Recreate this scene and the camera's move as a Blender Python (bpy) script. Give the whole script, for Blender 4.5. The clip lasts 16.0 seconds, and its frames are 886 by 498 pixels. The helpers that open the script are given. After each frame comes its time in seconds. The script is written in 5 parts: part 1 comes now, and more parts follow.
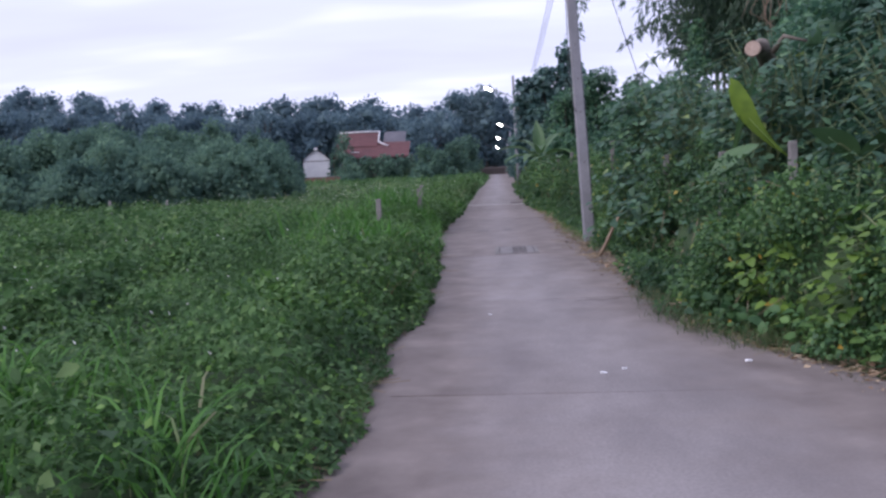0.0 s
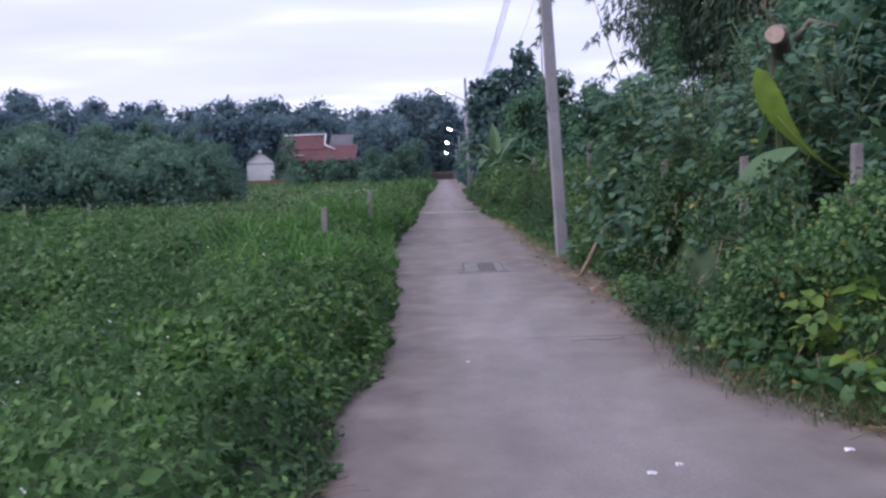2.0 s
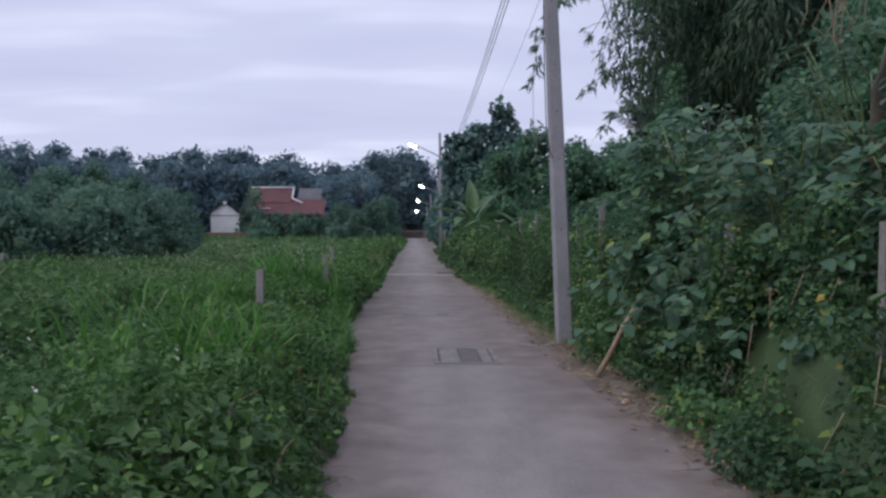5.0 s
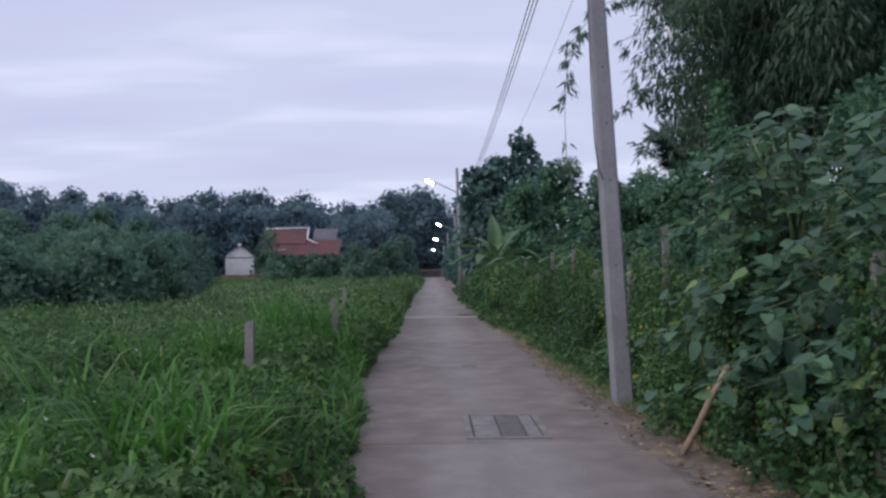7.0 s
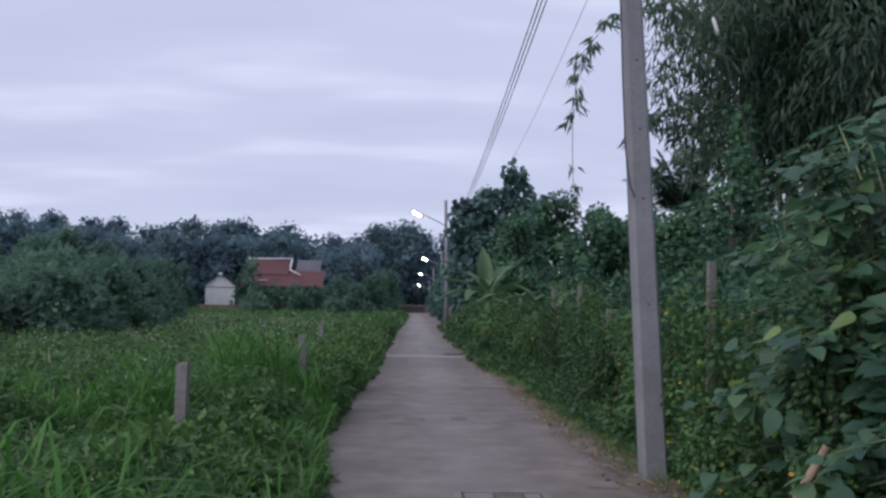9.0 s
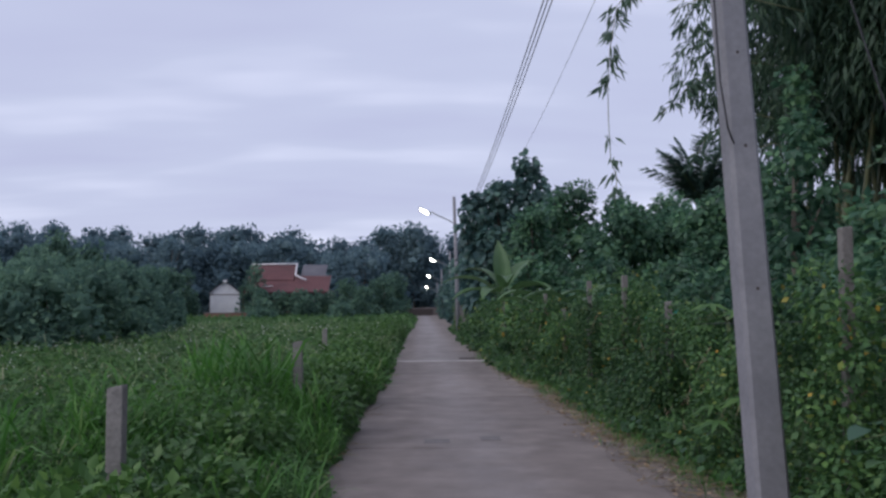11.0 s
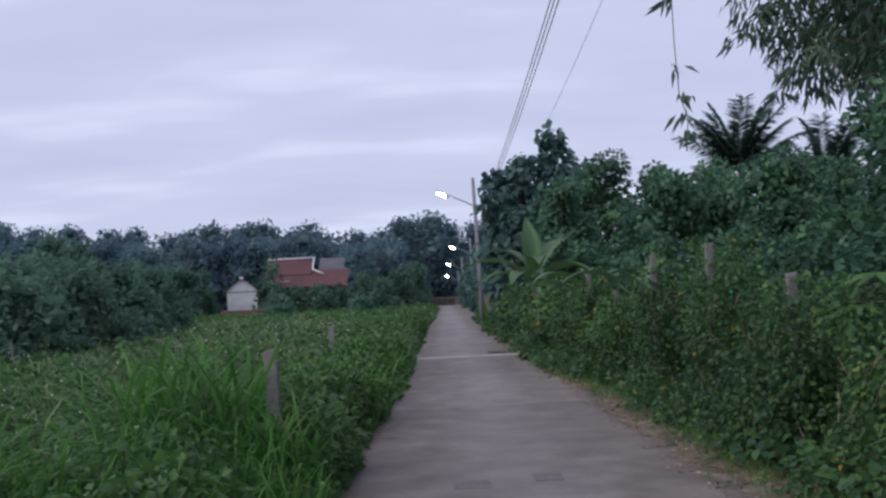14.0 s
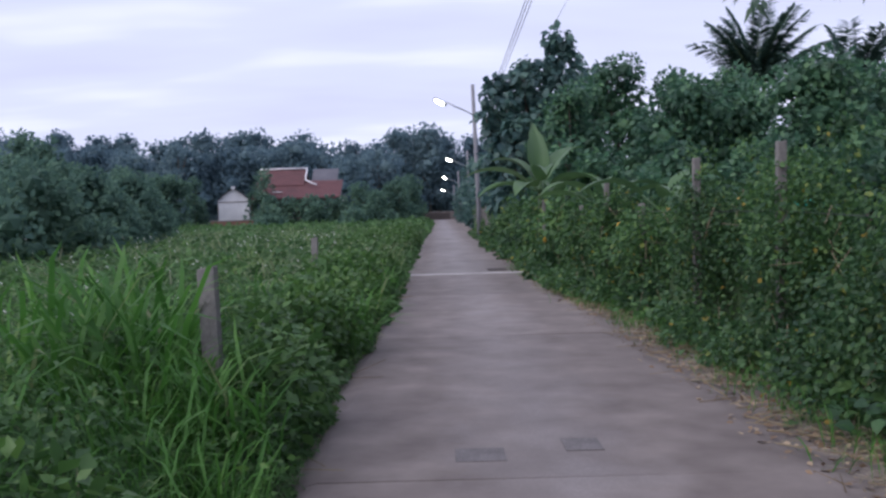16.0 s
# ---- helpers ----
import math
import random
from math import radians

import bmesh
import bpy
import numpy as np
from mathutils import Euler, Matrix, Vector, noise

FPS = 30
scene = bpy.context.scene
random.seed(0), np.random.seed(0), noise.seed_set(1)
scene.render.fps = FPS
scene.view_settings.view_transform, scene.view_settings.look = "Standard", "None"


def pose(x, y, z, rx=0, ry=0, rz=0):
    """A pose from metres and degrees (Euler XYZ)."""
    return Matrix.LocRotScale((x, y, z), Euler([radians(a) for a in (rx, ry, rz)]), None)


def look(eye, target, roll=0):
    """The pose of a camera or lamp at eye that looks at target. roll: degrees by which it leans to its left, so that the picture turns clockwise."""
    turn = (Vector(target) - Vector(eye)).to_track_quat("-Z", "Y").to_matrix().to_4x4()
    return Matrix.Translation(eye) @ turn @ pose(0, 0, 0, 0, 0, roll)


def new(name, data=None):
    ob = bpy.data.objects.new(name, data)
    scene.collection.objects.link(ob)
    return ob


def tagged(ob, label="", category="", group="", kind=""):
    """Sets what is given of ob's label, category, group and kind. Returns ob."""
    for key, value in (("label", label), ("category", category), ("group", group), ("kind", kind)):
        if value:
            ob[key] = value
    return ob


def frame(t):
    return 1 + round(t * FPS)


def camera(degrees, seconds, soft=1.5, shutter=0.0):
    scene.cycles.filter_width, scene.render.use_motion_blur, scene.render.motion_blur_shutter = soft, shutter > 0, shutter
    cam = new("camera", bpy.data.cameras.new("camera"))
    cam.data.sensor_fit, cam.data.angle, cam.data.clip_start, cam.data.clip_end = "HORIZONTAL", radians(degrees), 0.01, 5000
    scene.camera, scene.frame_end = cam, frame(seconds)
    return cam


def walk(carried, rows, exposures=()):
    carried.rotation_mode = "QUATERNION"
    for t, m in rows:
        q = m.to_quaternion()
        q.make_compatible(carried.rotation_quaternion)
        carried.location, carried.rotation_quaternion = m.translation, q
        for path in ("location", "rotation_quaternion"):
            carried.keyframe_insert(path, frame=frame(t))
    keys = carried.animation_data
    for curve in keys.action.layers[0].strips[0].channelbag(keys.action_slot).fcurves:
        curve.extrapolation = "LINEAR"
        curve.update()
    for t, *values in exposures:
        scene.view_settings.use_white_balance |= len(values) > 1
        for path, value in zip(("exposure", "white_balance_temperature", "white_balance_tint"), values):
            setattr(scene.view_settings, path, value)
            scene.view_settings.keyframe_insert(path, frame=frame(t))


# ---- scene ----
cam = camera(54.4, 16.0, soft=2.6)
PATH = [
    (0, (0.594, 0.097, 1.443), (0.456, 2.084, 1.256), -2.3),
    (0.5, (0.539, 0.56, 1.442), (0.397, 2.546, 1.254), -2.2),
    (1, (0.427, 1.078, 1.445), (0.297, 3.065, 1.266), -3.2),
    (1.5, (0.381, 1.534, 1.444), (0.285, 3.523, 1.258), -2.5),
    (2, (0.329, 2.005, 1.445), (0.316, 3.997, 1.265), -1.6),
    (2.5, (0.338, 2.496, 1.432), (0.405, 4.489, 1.275), -3.0),
    (3, (0.369, 2.976, 1.441), (0.466, 4.968, 1.288), -2.5),
    (3.5, (0.339, 3.468, 1.474), (0.447, 5.463, 1.382), -2.0),
    (4, (0.313, 3.962, 1.468), (0.426, 5.958, 1.41), -0.6),
    (6.3, (0.237, 6.254, 1.398), (0.26, 8.253, 1.383), 0.6),
    (6.5, (0.232, 6.421, 1.428), (0.254, 8.421, 1.427), 0.5),
    (7, (0.201, 6.912, 1.436), (0.225, 8.912, 1.481), -0.6),
    (7.5, (0.226, 7.363, 1.424), (0.255, 9.362, 1.476), -2.0),
    (8, (0.206, 7.83, 1.417), (0.256, 9.827, 1.521), 0.9),
    (8.5, (0.169, 8.25, 1.42), (0.224, 10.245, 1.538), 0.0),
    (9, (0.172, 8.707, 1.413), (0.229, 10.702, 1.542), 1.1),
    (9.5, (0.103, 9.167, 1.404), (0.157, 11.162, 1.533), 2.6),
    (10, (0.057, 9.618, 1.386), (0.091, 11.613, 1.517), 0.8),
    (12.3, (0.055, 11.914, 1.327), (0.097, 13.908, 1.475), -0.8),
    (12.5, (0.066, 12.08, 1.34), (0.102, 14.074, 1.492), -0.8),
    (13, (0.033, 12.474, 1.326), (0.06, 14.469, 1.47), -1.8),
    (13.5, (0.013, 12.859, 1.313), (0.025, 14.855, 1.439), -3.1),
    (14, (0.047, 13.245, 1.334), (0.045, 15.242, 1.445), -2.7),
    (14.5, (0.058, 13.661, 1.324), (0.058, 15.659, 1.41), -2.9),
    (15, (0.091, 14.091, 1.31), (0.091, 16.09, 1.373), -0.9),
    (15.5, (0.052, 14.528, 1.29), (0.054, 16.528, 1.315), -1.0),
    (16, (0.003, 14.99, 1.268), (0.005, 16.989, 1.181), -1.6),
]
walk(cam, [(t, look(eye, target, roll)) for t, eye, target, roll in PATH],
     exposures=((0, 0.73, 6280, 18), (2, 0.74, 6280, 18), (3, 0.73, 6300, 17), (3.5, 0.54, 6350, 15), (4.2, 0.27, 6450, 12), (6.3, 0.3, 6500, 10), (7, 0.28, 6500, 10), (8.5, 0.26, 6450, 10), (9.3, 0.17, 6420, 10), (10, 0.13, 6420, 10), (12.5, 0.2, 6420, 10),
                (14.5, 0.22, 6420, 10), (15.5, .4, 6450, 11), (16, 0.57, 6380, 13)))

# ---- light ----
world = bpy.data.worlds.new("dusk_sky")
scene.world = world
world.use_nodes = True
wn, wl = world.node_tree.nodes, world.node_tree.links
wn.clear()
w_out = wn.new("ShaderNodeOutputWorld")
w_bg = wn.new("ShaderNodeBackground")
w_sky = wn.new("ShaderNodeTexSky")
w_sky.sky_type, w_sky.sun_disc = "NISHITA", False
w_sky.sun_elevation, w_sky.sun_rotation = radians(14), radians(250)
w_co = wn.new("ShaderNodeTexCoord")
w_sep = wn.new("ShaderNodeSeparateXYZ")
wl.new(w_co.outputs["Generated"], w_sep.inputs[0])


def wmath(op, a, b=None, c=None):
    n = wn.new("ShaderNodeMath")
    n.operation = op
    for i, v in enumerate((a, b, c)):
        if v is None:
            continue
        if isinstance(v, (int, float)):
            n.inputs[i].default_value = v
        else:
            wl.new(v, n.inputs[i])
    return n.outputs[0]


# cloud sheets: the direction is laid out on a flat ceiling of cloud
w_h = wmath("ADD", wmath("MAXIMUM", w_sep.outputs["Z"], 0.0), 0.15)
w_cx, w_cy = wmath("DIVIDE", w_sep.outputs["X"], w_h), wmath("DIVIDE", w_sep.outputs["Y"], w_h)
w_com = wn.new("ShaderNodeCombineXYZ")
wl.new(wmath("MULTIPLY", w_cx, 0.55), w_com.inputs[0])
wl.new(wmath("MULTIPLY", w_cy, 1.35), w_com.inputs[1])
w_noise = wn.new("ShaderNodeTexNoise")
w_noise.inputs["Scale"].default_value = 1.15
w_noise.inputs["Detail"].default_value = 3.5
w_noise.inputs["Roughness"].default_value = 0.52
wl.new(w_com.outputs[0], w_noise.inputs["Vector"])
w_ramp = wn.new("ShaderNodeValToRGB")
wl.new(w_noise.outputs["Fac"], w_ramp.inputs[0])
els = w_ramp.color_ramp.elements
els[0].position, els[0].color = 0.34, (0.49, 0.515, 0.715, 1)
els[1].position, els[1].color = 0.72, (0.72, 0.75, 0.94, 1)
e = els.new(0.52)
e.color = (0.53, 0.565, 0.755, 1)
w_mix = wn.new("ShaderNodeMix")
w_mix.data_type = "RGBA"
w_mix.inputs["Factor"].default_value = 0.93
w_sc = wn.new("ShaderNodeMix")
w_sc.data_type, w_sc.blend_type = "RGBA", "MULTIPLY"
w_sc.inputs["Factor"].default_value = 1.0
wl.new(w_sky.outputs[0], w_sc.inputs[6])
w_sc.inputs[7].default_value = (0.1, 0.1, 0.1, 1)
wl.new(w_sc.outputs[2], w_mix.inputs[6])
wl.new(w_ramp.outputs[0], w_mix.inputs[7])
wl.new(w_mix.outputs[2], w_bg.inputs["Color"])
w_bg.inputs["Strength"].default_value = 1.0
wl.new(w_bg.outputs[0], w_out.inputs[0])
sun_data = bpy.data.lights.new("sun", "SUN")
sun_data.energy, sun_data.angle, sun_data.color = 1.45, radians(60), (1.0, 0.95, 0.92)
sun = new("sun", sun_data)
sun.matrix_world = look((-60, -25, 60), (0, 20, 0))

# ---- materials ----


def shader(name):
    m = bpy.data.materials.new(name)
    m.use_nodes = True
    nt = m.node_tree
    return m, nt.nodes, nt.links, nt.nodes["Principled BSDF"]


def noise_ramp(nodes, links, scale, stops, detail=4, vector=None, rough=0.55):
    n = nodes.new("ShaderNodeTexNoise")
    n.inputs["Scale"].default_value, n.inputs["Detail"].default_value, n.inputs["Roughness"].default_value = scale, detail, rough
    if vector is not None:
        links.new(vector, n.inputs["Vector"])
    r = nodes.new("ShaderNodeValToRGB")
    while len(r.color_ramp.elements) < len(stops):
        r.color_ramp.elements.new(0.5)
    for el, (p, c) in zip(r.color_ramp.elements, stops):
        el.position, el.color = p, (*c, 1) if len(c) == 3 else c
    links.new(n.outputs["Fac"], r.inputs[0])
    return r.outputs[0], n.outputs["Fac"]


def blend(nodes, links, a, b, f, mode="MIX"):
    m = nodes.new("ShaderNodeMix")
    m.data_type, m.blend_type = "RGBA", mode
    for sock, v in ((0, f), (6, a), (7, b)):
        if isinstance(v, (int, float)):
            m.inputs[sock].default_value = v
        elif isinstance(v, tuple):
            m.inputs[sock].default_value = (*v, 1)
        else:
            links.new(v, m.inputs[sock])
    return m.outputs[2]


def rough_mat(name, stops, scale, fine, bump=0.3, roughness=0.9, metallic=0.0, fine_amount=0.5):
    """A mineral or timber surface: blotches at one scale, grain at another, relief."""
    m, nodes, links, bsdf = shader(name)
    co = nodes.new("ShaderNodeTexCoord").outputs["Object"]
    col, _ = noise_ramp(nodes, links, scale, stops, vector=co)
    gr, f = noise_ramp(nodes, links, fine, ((0.3, (0.55, 0.55, 0.55)), (0.7, (1.25, 1.25, 1.25))), vector=co)
    links.new(blend(nodes, links, col, gr, fine_amount, "MULTIPLY"), bsdf.inputs["Base Color"])
    b = nodes.new("ShaderNodeBump")
    b.inputs["Strength"].default_value, b.inputs["Distance"].default_value = bump, 0.01
    links.new(f, b.inputs["Height"])
    links.new(b.outputs[0], bsdf.inputs["Normal"])
    bsdf.inputs["Roughness"].default_value, bsdf.inputs["Metallic"].default_value = roughness, metallic
    return m


def leaf_mat(name, stops, patch=0.6, translucent=0.38, roughness=0.5, patch_scale=0.9, single=False, gloss=0.5):
    """Leaves: every leaf its own tint, drifting over the plant, a little light let through."""
    m, nodes, links, bsdf = shader(name)
    geo = nodes.new("ShaderNodeNewGeometry")
    own = nodes.new("ShaderNodeObjectInfo").outputs["Random"] if single else geo.outputs["Random Per Island"]
    r = nodes.new("ShaderNodeValToRGB")
    while len(r.color_ramp.elements) < len(stops):
        r.color_ramp.elements.new(0.5)
    for el, (p, c) in zip(r.color_ramp.elements, stops):
        el.position, el.color = p, (*c, 1)
    links.new(own, r.inputs[0])
    pt, _ = noise_ramp(nodes, links, patch_scale, ((0.34, (0.5, 0.56, 0.58)), (0.66, (1.35, 1.28, 1.08))), 2, geo.outputs["Position"])
    col = blend(nodes, links, r.outputs[0], pt, patch, "MULTIPLY")
    links.new(col, bsdf.inputs["Base Color"])
    bsdf.inputs["Roughness"].default_value = roughness
    bsdf.inputs["Specular IOR Level"].default_value = gloss
    tr = nodes.new("ShaderNodeBsdfTranslucent")
    links.new(col, tr.inputs["Color"])
    mx = nodes.new("ShaderNodeMixShader")
    mx.inputs[0].default_value = translucent
    links.new(bsdf.outputs[0], mx.inputs[1])
    links.new(tr.outputs[0], mx.inputs[2])
    links.new(mx.outputs[0], nodes["Material Output"].inputs[0])
    return m


M_WEED = leaf_mat("weed_leaf", ((0, (0.046, 0.107, 0.038)), (0.5, (0.075, 0.162, 0.060)), (0.9, (0.106, 0.210, 0.079)), (1, (0.161, 0.262, 0.107))), patch=0.75, translucent=0.42, roughness=0.6, patch_scale=1.3, gloss=0.3)
M_GRASS = leaf_mat("grass_blade", ((0, (0.050, 0.154, 0.032)), (0.6, (0.087, 0.233, 0.048)), (0.93, (0.131, 0.283, 0.074)), (1, (0.252, 0.269, 0.159))), translucent=0.45, gloss=0.25)
M_VINE = leaf_mat("vine_leaf", ((0, (0.036, 0.093, 0.044)), (0.6, (0.073, 0.165, 0.067)), (0.965, (0.120, 0.232, 0.077)), (0.993, (0.247, 0.306, 0.080)), (1, (0.563, 0.343, 0.068))), patch=0.95, patch_scale=0.8, translucent=0.42, gloss=0.4)
M_BROAD = leaf_mat("broad_leaf", ((0, (0.047, 0.114, 0.079)), (0.7, (0.087, 0.187, 0.114)), (0.96, (0.132, 0.247, 0.123)), (1, (0.274, 0.362, 0.106))), roughness=0.5, translucent=0.42, gloss=0.6)
M_BROAD1 = leaf_mat("single_broad_leaf", ((0, (0.045, 0.111, 0.077)), (0.7, (0.085, 0.181, 0.112)), (0.95, (0.128, 0.239, 0.121)), (1, (0.266, 0.350, 0.104))), roughness=0.5, translucent=0.42, single=True, gloss=0.6)
M_LIME1 = leaf_mat("single_young_leaf", ((0, (0.075, 0.16, 0.03)), (1, (0.16, 0.27, 0.05))), single=True)
M_VINE2 = leaf_mat("mound_leaf", ((0, (0.044, 0.110, 0.033)), (0.6, (0.077, 0.176, 0.046)), (1, (0.121, 0.231, 0.061))))
M_LIME = leaf_mat("young_leaf", ((0, (0.08, 0.19, 0.04)), (1, (0.16, 0.31, 0.07))))
M_BAMBOO = leaf_mat("bamboo_leaf", ((0, (0.047, 0.091, 0.067)), (0.7, (0.090, 0.163, 0.113)), (1, (0.138, 0.221, 0.135))), translucent=0.55)
M_TREE = leaf_mat("tree_leaf", ((0, (0.046, 0.120, 0.085)), (0.7, (0.085, 0.192, 0.122)), (1, (0.137, 0.275, 0.144))), translucent=0.45, patch=0.8, patch_scale=0.7)
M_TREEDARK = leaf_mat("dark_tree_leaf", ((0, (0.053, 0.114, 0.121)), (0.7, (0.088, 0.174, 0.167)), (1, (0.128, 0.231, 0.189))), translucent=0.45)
# distance haze is put into these leaves as a raised blue-grey base colour
M_FAR = leaf_mat("hazed_far_leaf", ((0, (0.102, 0.170, 0.215)), (0.7, (0.140, 0.217, 0.263)), (1, (0.181, 0.267, 0.300))), patch_scale=0.12, patch=0.45, translucent=0.5, roughness=0.8, gloss=0.15)
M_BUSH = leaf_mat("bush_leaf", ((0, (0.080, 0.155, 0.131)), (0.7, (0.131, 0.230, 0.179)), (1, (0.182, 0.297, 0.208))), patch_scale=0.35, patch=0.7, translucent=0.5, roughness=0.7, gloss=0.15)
M_BANANA = leaf_mat("banana_leaf", ((0, (0.058, 0.127, 0.054)), (1, (0.097, 0.185, 0.076))), translucent=0.3, roughness=0.4)
M_BANANAY = leaf_mat("yellow_banana_leaf", ((0, (0.10, 0.18, 0.03)), (1, (0.15, 0.24, 0.035))), patch=0.9, patch_scale=3.5, translucent=0.3, roughness=0.45)
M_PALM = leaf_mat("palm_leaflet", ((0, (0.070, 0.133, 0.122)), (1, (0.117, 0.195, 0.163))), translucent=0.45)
M_STRAW = leaf_mat("seeding_grass", ((0, (0.114, 0.206, 0.075)), (0.6, (0.176, 0.270, 0.112)), (1, (0.311, 0.324, 0.213))))
M_SHORT = leaf_mat("short_grass", ((0, (0.045, 0.085, 0.032)), (0.7, (0.08, 0.14, 0.05)), (1, (0.19, 0.19, 0.10))))
M_LITTER = leaf_mat("dry_leaf", ((0, (0.13, 0.08, 0.05)), (0.6, (0.25, 0.17, 0.11)), (1, (0.42, 0.33, 0.24))), translucent=0.05, roughness=0.8)
M_DRY = leaf_mat("dead_foliage", ((0, (0.12, 0.08, 0.045)), (1, (0.26, 0.2, 0.11))), translucent=0.1, roughness=0.8)
M_FLOWER = leaf_mat("white_petal", ((0, (0.7, 0.7, 0.66)), (1, (0.82, 0.82, 0.8))), patch=0.1)
# filler for gaps between leaves: the shade there is painted as dark green
M_CORE = rough_mat("dark_shade_filler", ((0.3, (0.028, 0.055, 0.02)), (0.7, (0.05, 0.095, 0.034))), 2.5, 30, 0.8)
M_STALK = leaf_mat("pale_straw", ((0, (0.187, 0.145, 0.102)), (0.6, (0.306, 0.255, 0.187)), (1, (0.425, 0.374, 0.289))), translucent=0.08, roughness=0.8)
M_BARK = rough_mat("bark", ((0.3, (0.09, 0.075, 0.06)), (0.7, (0.19, 0.165, 0.14))), 3, 28, 0.8)
M_CULM = rough_mat("bamboo_culm", ((0.3, (0.10, 0.12, 0.06)), (0.7, (0.2, 0.2, 0.1))), 4, 30, 0.3, 0.5)
M_STEM = rough_mat("green_stem", ((0.3, (0.07, 0.12, 0.05)), (0.7, (0.16, 0.2, 0.09))), 5, 30, 0.3, 0.6)
M_TIMBER = rough_mat("weathered_timber", ((0.3, (0.17, 0.12, 0.085)), (0.7, (0.31, 0.235, 0.17))), 6, 45, 0.5)
M_CUT = rough_mat("fresh_cut_wood", ((0.3, (0.32, 0.235, 0.19)), (0.7, (0.43, 0.33, 0.28))), 9, 60, 0.4)
M_POLE = rough_mat("pole_concrete", ((0.3, (0.176, 0.176, 0.198)), (0.55, (0.221, 0.220, 0.243)), (0.75, (0.266, 0.261, 0.281))), 1.7, 26, 0.25, 0.85, 0, 0.25)
M_POST = rough_mat("post_concrete", ((0.3, (0.123, 0.115, 0.111)), (0.55, (0.200, 0.189, 0.183)), (0.8, (0.264, 0.246, 0.238))), 4, 40, 0.7)
M_STEEL = rough_mat("galvanised_steel", ((0.3, (0.32, 0.33, 0.34)), (0.7, (0.45, 0.46, 0.47))), 6, 50, 0.1, 0.45, 0.8)
M_DARKSTEEL = rough_mat("rusty_grating", ((0.3, (0.035, 0.03, 0.03)), (0.7, (0.08, 0.06, 0.055))), 9, 60, 0.5, 0.8)
M_GRATE = rough_mat("iron_grating", ((0.3, (0.11, 0.10, 0.10)), (0.7, (0.16, 0.145, 0.145))), 9, 60, 0.4, 0.8)
M_LID = rough_mat("worn_lid_concrete", ((0.3, (0.158, 0.149, 0.149)), (0.7, (0.225, 0.211, 0.211))), 6, 50, 0.4)
M_CABLE = rough_mat("black_cable", ((0.3, (0.03, 0.03, 0.035)), (0.7, (0.07, 0.07, 0.08))), 9, 60, 0.1, 0.6)
M_PORCELAIN = rough_mat("porcelain", ((0.3, (0.7, 0.7, 0.68)), (0.7, (0.8, 0.8, 0.78))), 9, 60, 0.05, 0.25)
M_WHITE = rough_mat("white_paint", ((0.3, (0.581, 0.581, 0.612)), (0.7, (0.704, 0.704, 0.720))), 1.2, 18, 0.1, 0.6, 0, 0.2)
M_ENDWALL = rough_mat("pale_brown_render", ((0.3, (0.11, 0.095, 0.09)), (0.7, (0.17, 0.15, 0.14))), 1.5, 12, 0.4)
M_ROOF = rough_mat("red_roof_tile", ((0.3, (0.092, 0.040, 0.044)), (0.7, (0.135, 0.055, 0.058))), 0.6, 9, 0.3, 0.75)
M_GREYROOF = rough_mat("grey_roof_sheet", ((0.3, (0.075, 0.075, 0.092)), (0.7, (0.115, 0.112, 0.130))), 0.6, 9, 0.3, 0.7)
M_WALLDARK = rough_mat("dark_timber_wall", ((0.3, (0.08, 0.06, 0.055)), (0.7, (0.14, 0.11, 0.1))), 1.5, 12, 0.3)
M_BRICK = rough_mat("red_brown_wall", ((0.3, (0.154, 0.075, 0.059)), (0.7, (0.231, 0.122, 0.098))), 1.5, 12, 0.4)
M_NET = rough_mat("turquoise_net", ((0.3, (0.01, 0.25, 0.20)), (0.7, (0.02, 0.38, 0.31))), 6, 80, 0.6)
M_STONE = rough_mat("broken_concrete", ((0.3, (0.36, 0.25, 0.17)), (0.7, (0.58, 0.46, 0.36))), 12, 60, 0.8)

# concrete of the lane: pale drifts, darker damp bands, fine grit
M_ROAD, nodes, links, bsdf = shader("lane_concrete")
pos = nodes.new("ShaderNodeNewGeometry").outputs["Position"]
stretch = nodes.new("ShaderNodeMapping")
stretch.inputs["Scale"].default_value = (1.15, 0.55, 1.0)
links.new(pos, stretch.inputs[0])
c1, _ = noise_ramp(nodes, links, 0.55, ((0.3, (0.176, 0.158, 0.156)), (0.5, (0.236, 0.213, 0.209)), (0.72, (0.305, 0.277, 0.271))), 4, stretch.outputs[0])
c2, _ = noise_ramp(nodes, links, 2.1, ((0.34, (0.80, 0.79, 0.80)), (0.55, (1.0, 1.0, 1.0)), (0.66, (1.04, 1.04, 1.04)), (0.75, (1.4, 1.39, 1.36))), 7, stretch.outputs[0], 0.6)
c3, fine = noise_ramp(nodes, links, 55, ((0.3, (0.80, 0.80, 0.80)), (0.7, (1.12, 1.12, 1.12))), 3, pos)
obi = nodes.new("ShaderNodeObjectInfo").outputs["Random"]
tone = nodes.new("ShaderNodeMapRange")
tone.inputs[3].default_value, tone.inputs[4].default_value = 0.9, 1.08
links.new(obi, tone.inputs[0])
cc = blend(nodes, links, blend(nodes, links, c1, c2, 0.8, "MULTIPLY"), c3, 0.8, "MULTIPLY")
